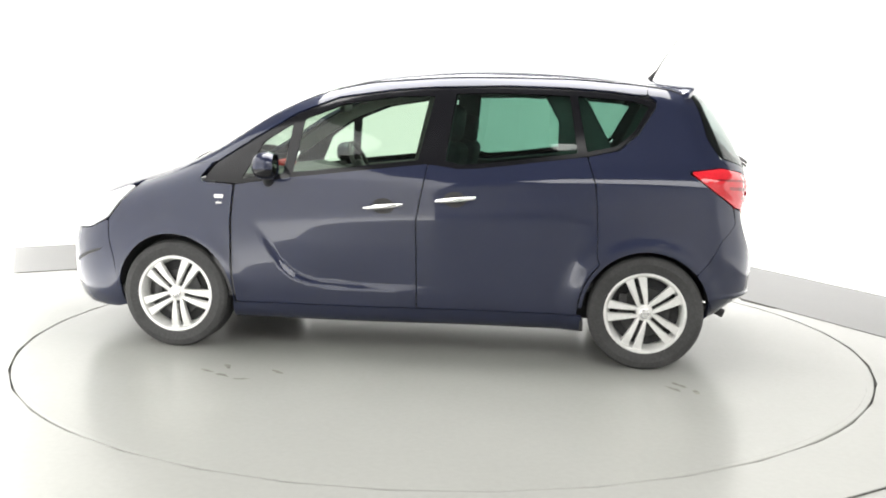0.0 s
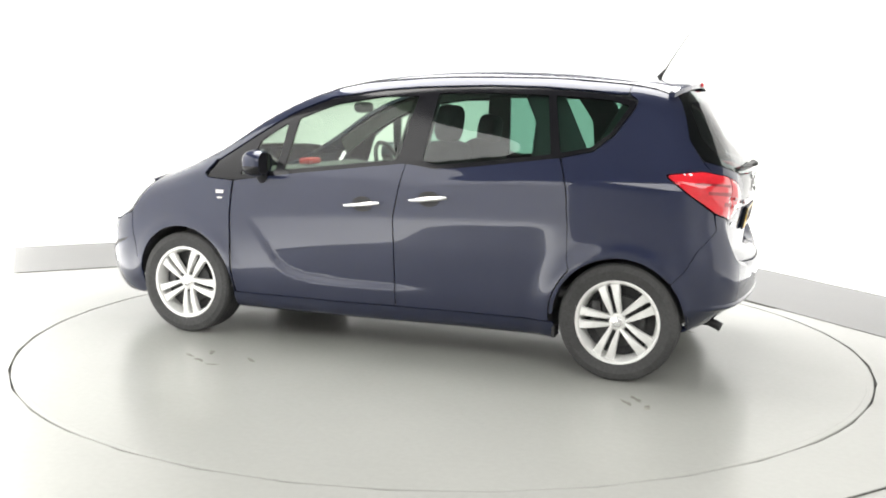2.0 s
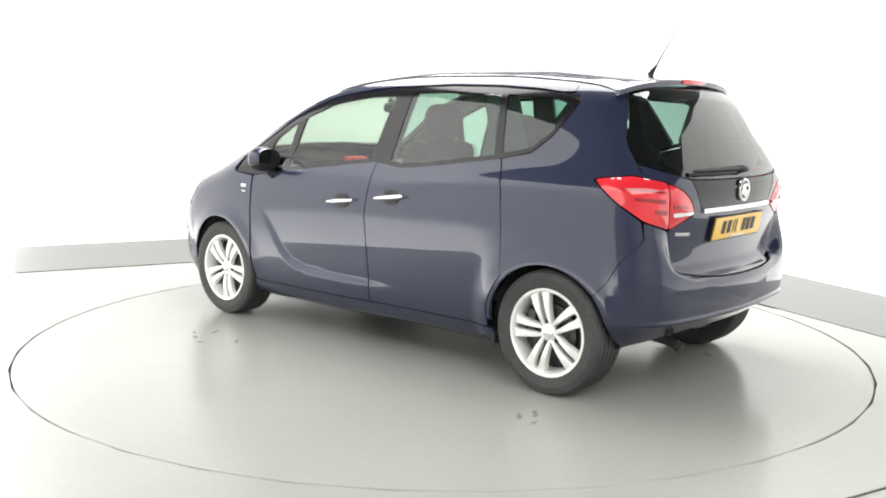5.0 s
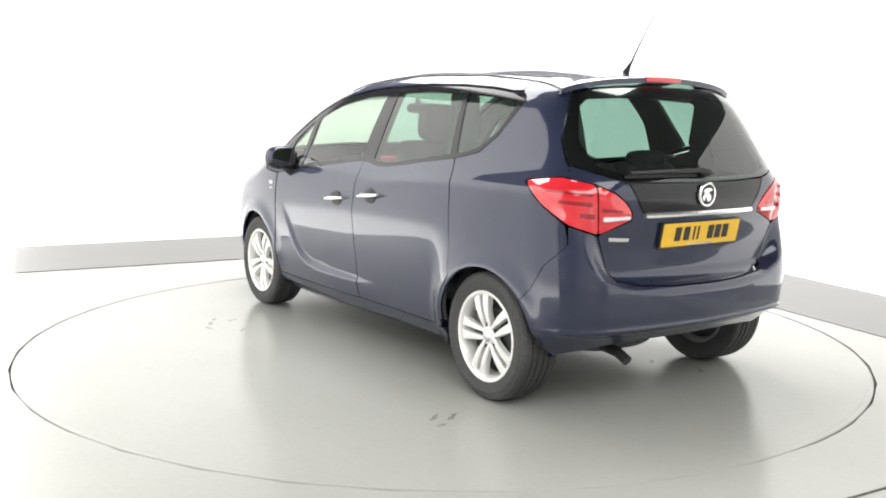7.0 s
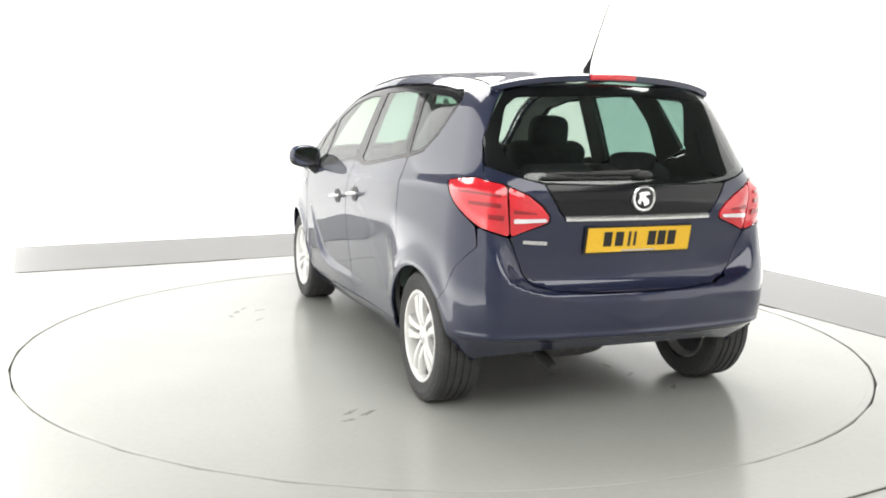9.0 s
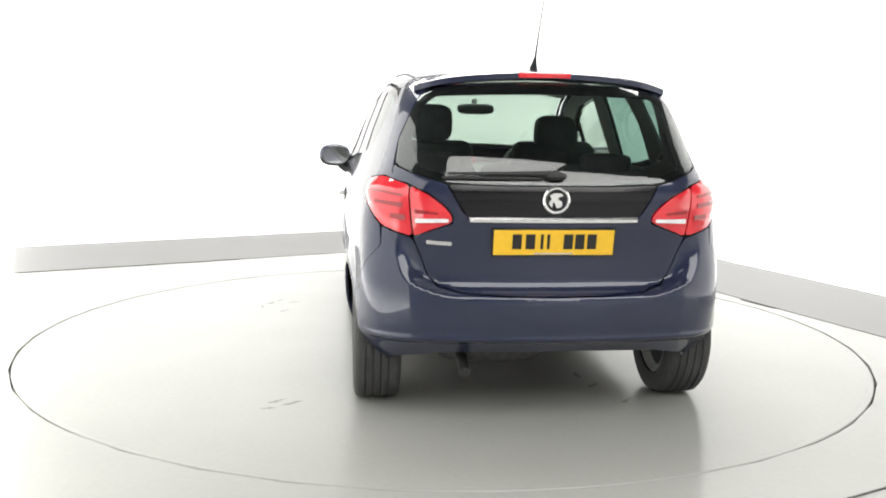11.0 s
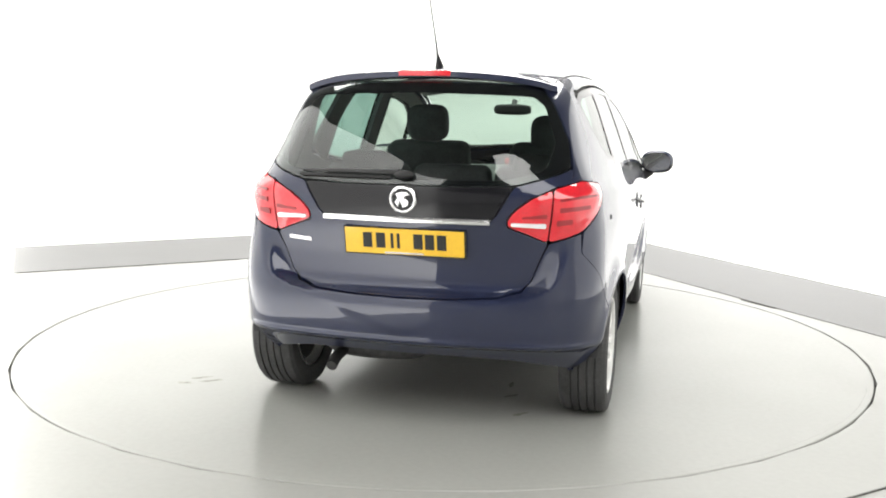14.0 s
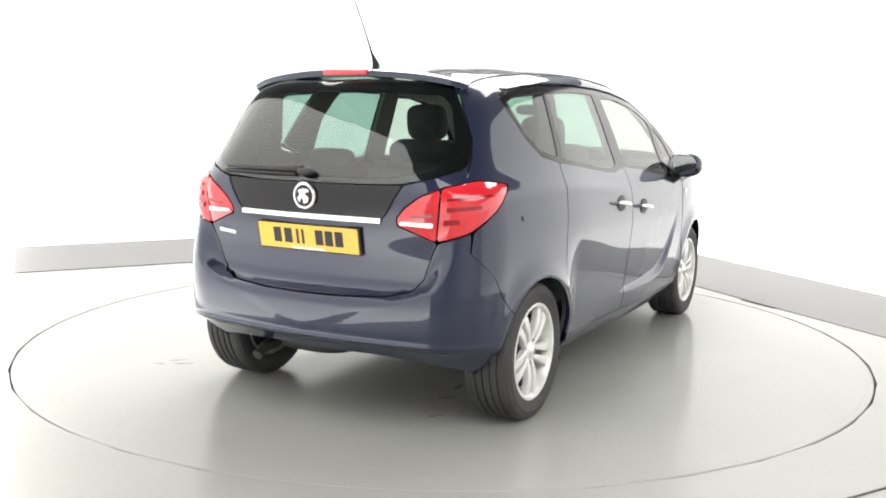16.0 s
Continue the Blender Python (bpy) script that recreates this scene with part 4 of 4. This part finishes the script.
    part("chrome_strip", bm, CHROME, CAR, "chrome tailgate strip")
    # round badge: ring and a plain shape in it
    m = skin_pose(0.0, 1.005, 0.002)
    badge = part("tailgate_badge", lathe([(0.001, 0.0), (0.050, 0.0), (0.050, 0.004), (0.001, 0.005)], 40, "Z"), BLACK_GLOSS, CAR, "round chrome tailgate badge")
    badge.matrix_basis = m
    part("badge_ring", lathe([(0.044, 0.002), (0.047, 0.011), (0.053, 0.012), (0.058, 0.008), (0.058, 0.0), (0.044, 0.0)], 48, "Z"), CHROME, badge)
    bar = [(-0.030, 0.022), (-0.010, 0.030), (0.018, 0.030), (0.030, 0.018), (0.012, 0.016), (0.004, 0.006), (0.024, -0.006), (0.022, -0.026), (0.000, -0.034), (-0.004, -0.020), (-0.014, -0.006), (-0.020, -0.030), (-0.034, -0.014), (-0.022, 0.006)]
    part("badge_shape", prism(bar, 0.008, pose(0, 0, 0.003)), CHROME, badge)
    # lettering bar on the tailgate, below the lamp
    for k in range(6):
        mq = skin_pose(q_of(-1.88, 0.545 - 0.020 * k), 0.818 - 0.0012 * k, 0.001)
        part("lettering_bar", prism(rect(0.017, 0.016), 0.003, mq), WHITE_INK, CAR, "silver lettering on the tailgate")
    # rear wiper
    p0, n0 = skin_point(0.0, 1.098, 0.020)
    pts = []
    for i in range(12):
        y = 0.02 + 0.43 * i / 11
        p, n = skin_point(y, 1.106 - 0.004 * i / 11, 0.022)
        pts.append(p)
    wiper = part("rear_wiper", tube(pts, [0.016] + [0.012 - 0.0005 * i for i in range(1, 12)], 10), BLACK_TRIM, CAR, "black rear wiper parked across the glass")
    part("wiper_pivot", shell(0.026, 0.045, 0.018, Matrix.Translation(p0)), BLACK_TRIM, wiper)
    part("wiper_blade", tube([skin_point(y, 1.090, 0.010)[0] for y in np.linspace(0.06, 0.47, 10)], [0.007] * 10, 6), BLACK_TRIM, wiper)
    # aerial
    a = part("aerial", tube([(-1.350, 0, 1.572), (-1.366, 0, 1.597), (-1.383, 0, 1.622)], [0.020, 0.012, 0.007], 12), BLACK_TRIM, CAR, "thin black roof aerial")
    part("aerial_mast", tube([(-1.375, 0, 1.60), (-1.41, 0, 1.665), (-1.46, 0, 1.745), (-1.545, 0, 1.875)], [0.006, 0.0042, 0.0030, 0.0024], 8), BLACK_TRIM, a)
    # exhaust
    ex = part("exhaust_pipe", tube([(-1.30, 0.36, 0.26), (-1.62, 0.36, 0.275), (-1.74, 0.36, 0.262), (-1.80, 0.36, 0.235)], [0.026, 0.026, 0.025, 0.025], 16), DARK_METAL, CAR, "dark exhaust tailpipe")
    part("silencer", shell(0.14, 0.26, 0.075, pose(-1.52, 0.22, 0.30), 24, 12, 0.7), DARK_METAL, ex)
    # lower valance and underbody
    panel("rear_valance", [(-0.62, 0.275), (-0.60, 0.325), (0.0, 0.345), (0.60, 0.325), (0.62, 0.275), (0.0, 0.30)], UNDER, CAR, lift=-0.03, h=0.05)
    bm = box((0.36, 0, 0.315), (2.95, 1.00, 0.25), None, 0.05)
    add_box(bm, (-1.40, 0, 0.40), (0.75, 1.00, 0.16), None, 0.05)
    add_box(bm, (0.0, 0, 0.26), (1.92, 1.46, 0.12), None, 0.03)
    add_box(bm, (0.72, 0.30, 0.17), (0.16, 0.10, 0.06), None, 0.02)
    part("underbody", bm, UNDER, CAR)
    part("axle_beam", tube([(-1.322, -0.66, 0.30), (-1.25, -0.4, 0.28), (-1.25, 0.4, 0.28), (-1.322, 0.66, 0.30)], [0.035] * 4, 10), DARK_METAL, CAR)
    for s in (1, -1):
        part("mud_flap", box((-0.985, s * 0.77, 0.225), (0.018, 0.10, 0.06), None, 0.006), UNDER, CAR)


build_fittings()


# ---- cabin ----
def headrest(c, w, h, parent):
    hr = part("headrest", shell(0.062, w / 2, h / 2, Matrix.Translation(c) @ pose(0, 0, 0, 0, -8, 0), 20, 12, 0.55), CLOTH, parent, "", 70)
    for dy in (-0.06, 0.06):
        part("headrest_post", tube([(c[0] + 0.005, c[1] + dy, c[2] - h / 2 - 0.07), (c[0], c[1] + dy, c[2] - h / 2 + 0.02)], [0.007, 0.007], 8), CHROME, hr)


def build_cabin():
    floor_bm = box((-0.20, 0, 0.42), (2.7, 1.46, 0.05), None, 0.02)
    part("cabin_floor", floor_bm, CABIN, CAR)
    for y, top in ((0.368, 1.415), (-0.373, 1.36)):
        seat = part("front_seat", box((0.12, y, 0.63), (0.52, 0.50, 0.18), pose(0, 0, 0, 0, -5, 0), 0.06, 4), CLOTH, CAR, "dark grey cloth front seat", 60)
        back = bmesh.new()
        add_box(back, (-0.14, y, 0.90), (0.17, 0.50, 0.60), pose(0, 0, 0, 0, -14, 0), 0.06, 4)
        part("backrest", back, CLOTH, seat, "", 60)
        headrest((-0.215, y, top - 0.115), 0.25, 0.215, seat)
    bench = part("rear_seat", box((-0.72, 0, 0.62), (0.50, 1.30, 0.18), pose(0, 0, 0, 0, -4, 0), 0.06, 4), CLOTH, CAR, "dark grey cloth rear bench", 60)
    for y, w in ((0.44, 0.44), (0.0, 0.40), (-0.44, 0.44)):
        part("backrest", box((-1.02, y, 0.86), (0.14, w, 0.50), pose(0, 0, 0, 0, -16, 0), 0.05, 4), CLOTH, bench, "", 60)
        if y:
            hr = (-1.09, y, 1.115)
            part("headrest", shell(0.05, 0.13, 0.055, Matrix.Translation(hr), 20, 12, 0.55), CLOTH, bench, "", 70)
    part("load_cover", box((-1.42, 0, 1.00), (0.52, 1.22, 0.025), None, 0.01), CABIN, CAR)
    dash = bmesh.new()
    rows = []
    for i in range(17):
        y = -0.70 + 1.40 * i / 16
        hump = 0.035 * math.exp(-((y + 0.37) / 0.17) ** 2)
        prof = [(1.16, 0.99), (0.98, 1.000 + hump * 0.3), (0.80, 0.995 + hump), (0.70, 0.955 + hump), (0.66, 0.86), (0.72, 0.66), (0.84, 0.50), (1.16, 0.48)]
        rows.append([dash.verts.new((x - 0.05 * abs(y), y, z)) for x, z in prof])
    for a, b in zip(rows, rows[1:]):
        for k in range(8):
            dash.faces.new((a[k], a[(k + 1) % 8], b[(k + 1) % 8], b[k]))
    dash.faces.new(rows[0])
    dash.faces.new(rows[-1])
    bmesh.ops.recalc_face_normals(dash, faces=dash.faces)
    part("dashboard", dash, CABIN, CAR, "", 50)
    part("red_dash_item", box((0.90, 0.03, 1.030), (0.08, 0.16, 0.04), None, 0.012), RED_PLASTIC, CAR, "small red item on the dashboard")
    # steering wheel, on the car's right
    wm = Matrix.Translation((0.50, -0.37, 0.985)) @ pose(0, 0, 0, 0, -66, 0)
    bm = bmesh.new()
    n, k = 36, 8
    rings = []
    for i in range(n):
        a = 2 * math.pi * i / n
        rings.append([bm.verts.new(((0.178 + 0.015 * math.cos(2 * math.pi * j / k)) * math.cos(a), (0.178 + 0.015 * math.cos(2 * math.pi * j / k)) * math.sin(a), 0.015 * math.sin(2 * math.pi * j / k))) for j in range(k)])
    for i in range(n):
        a, b = rings[i], rings[(i + 1) % n]
        for j in range(k):
            bm.faces.new((a[j], a[(j + 1) % k], b[(j + 1) % k], b[j]))
    bmesh.ops.transform(bm, matrix=wm, verts=bm.verts)
    sw = part("steering_wheel", bm, BLACK_TRIM, CAR, "black three-spoke steering wheel")
    hub = bmesh.new()
    add_box(hub, (0, 0, -0.005), (0.12, 0.12, 0.04), None, 0.02)
    add_box(hub, (0, 0, -0.004), (0.03, 0.34, 0.014), None, 0.004)
    add_box(hub, (-0.09, 0, -0.004), (0.18, 0.035, 0.014), None, 0.004)
    bmesh.ops.transform(hub, matrix=wm, verts=hub.verts)
    part("wheel_hub", hub, BLACK_TRIM, sw)
    part("steering_column", tube([(0.52, -0.37, 0.975), (0.78, -0.37, 0.87)], [0.04, 0.05], 12), BLACK_TRIM, CAR)
    # mirror inside the screen
    part("towing_cap", lathe([(0.001, 0.004), (0.010, 0.003), (0.011, 0.0), (0.001, 0.0)], 16, "Z"), BLACK_TRIM, CAR).matrix_basis = skin_pose(-q_of(-1.47, 0.81), 0.922, 0.0)
    rv = part("rear_view_mirror", shell(0.02, 0.125, 0.035, pose(0.52, 0.0, 1.385), 20, 12, 0.6), BLACK_TRIM, CAR, "black interior mirror", 60)
    part("mirror_stalk", tube([(0.53, 0, 1.39), (0.555, 0, 1.425), (0.59, 0, 1.435)], [0.012, 0.012, 0.020], 10), BLACK_TRIM, rv)


build_cabin()

# ---- the turntable carries the car round ----
OFFSET = Vector((0.1556, -0.2727, 0))


def heading(t):
    """Degrees of the car's nose, turning clockwise seen from above."""
    return float(np.interp(t, TURN_T, TURN_A))


TURN_T = (0.0, 1.0, 2.0, 3.0, 4.0, 6.5, 7.5, 8.5, 9.0, 11.5, 12.5, 13.5, 14.5, 15.5, 16.0)
TURN_A = (172.25, 165.63, 158.95, 152.05, 145.20, 127.85, 120.95, 114.00, 110.52, 92.97, 86.00, 79.00, 72.00, 64.98, 61.48)


def motions():
    rows, disc = [], []
    for t in TURN_T:
        a = heading(t)
        spin = pose(0, 0, 0, 0, 0, a)
        rows.append((t, Matrix.Translation(spin @ OFFSET) @ spin))
        disc.append((t, Matrix.Translation(TABLE_C) @ pose(0, 0, 0, 0, 0, a - 172.25)))
    walk(CAR, rows)
    walk(TABLE, disc)


motions()
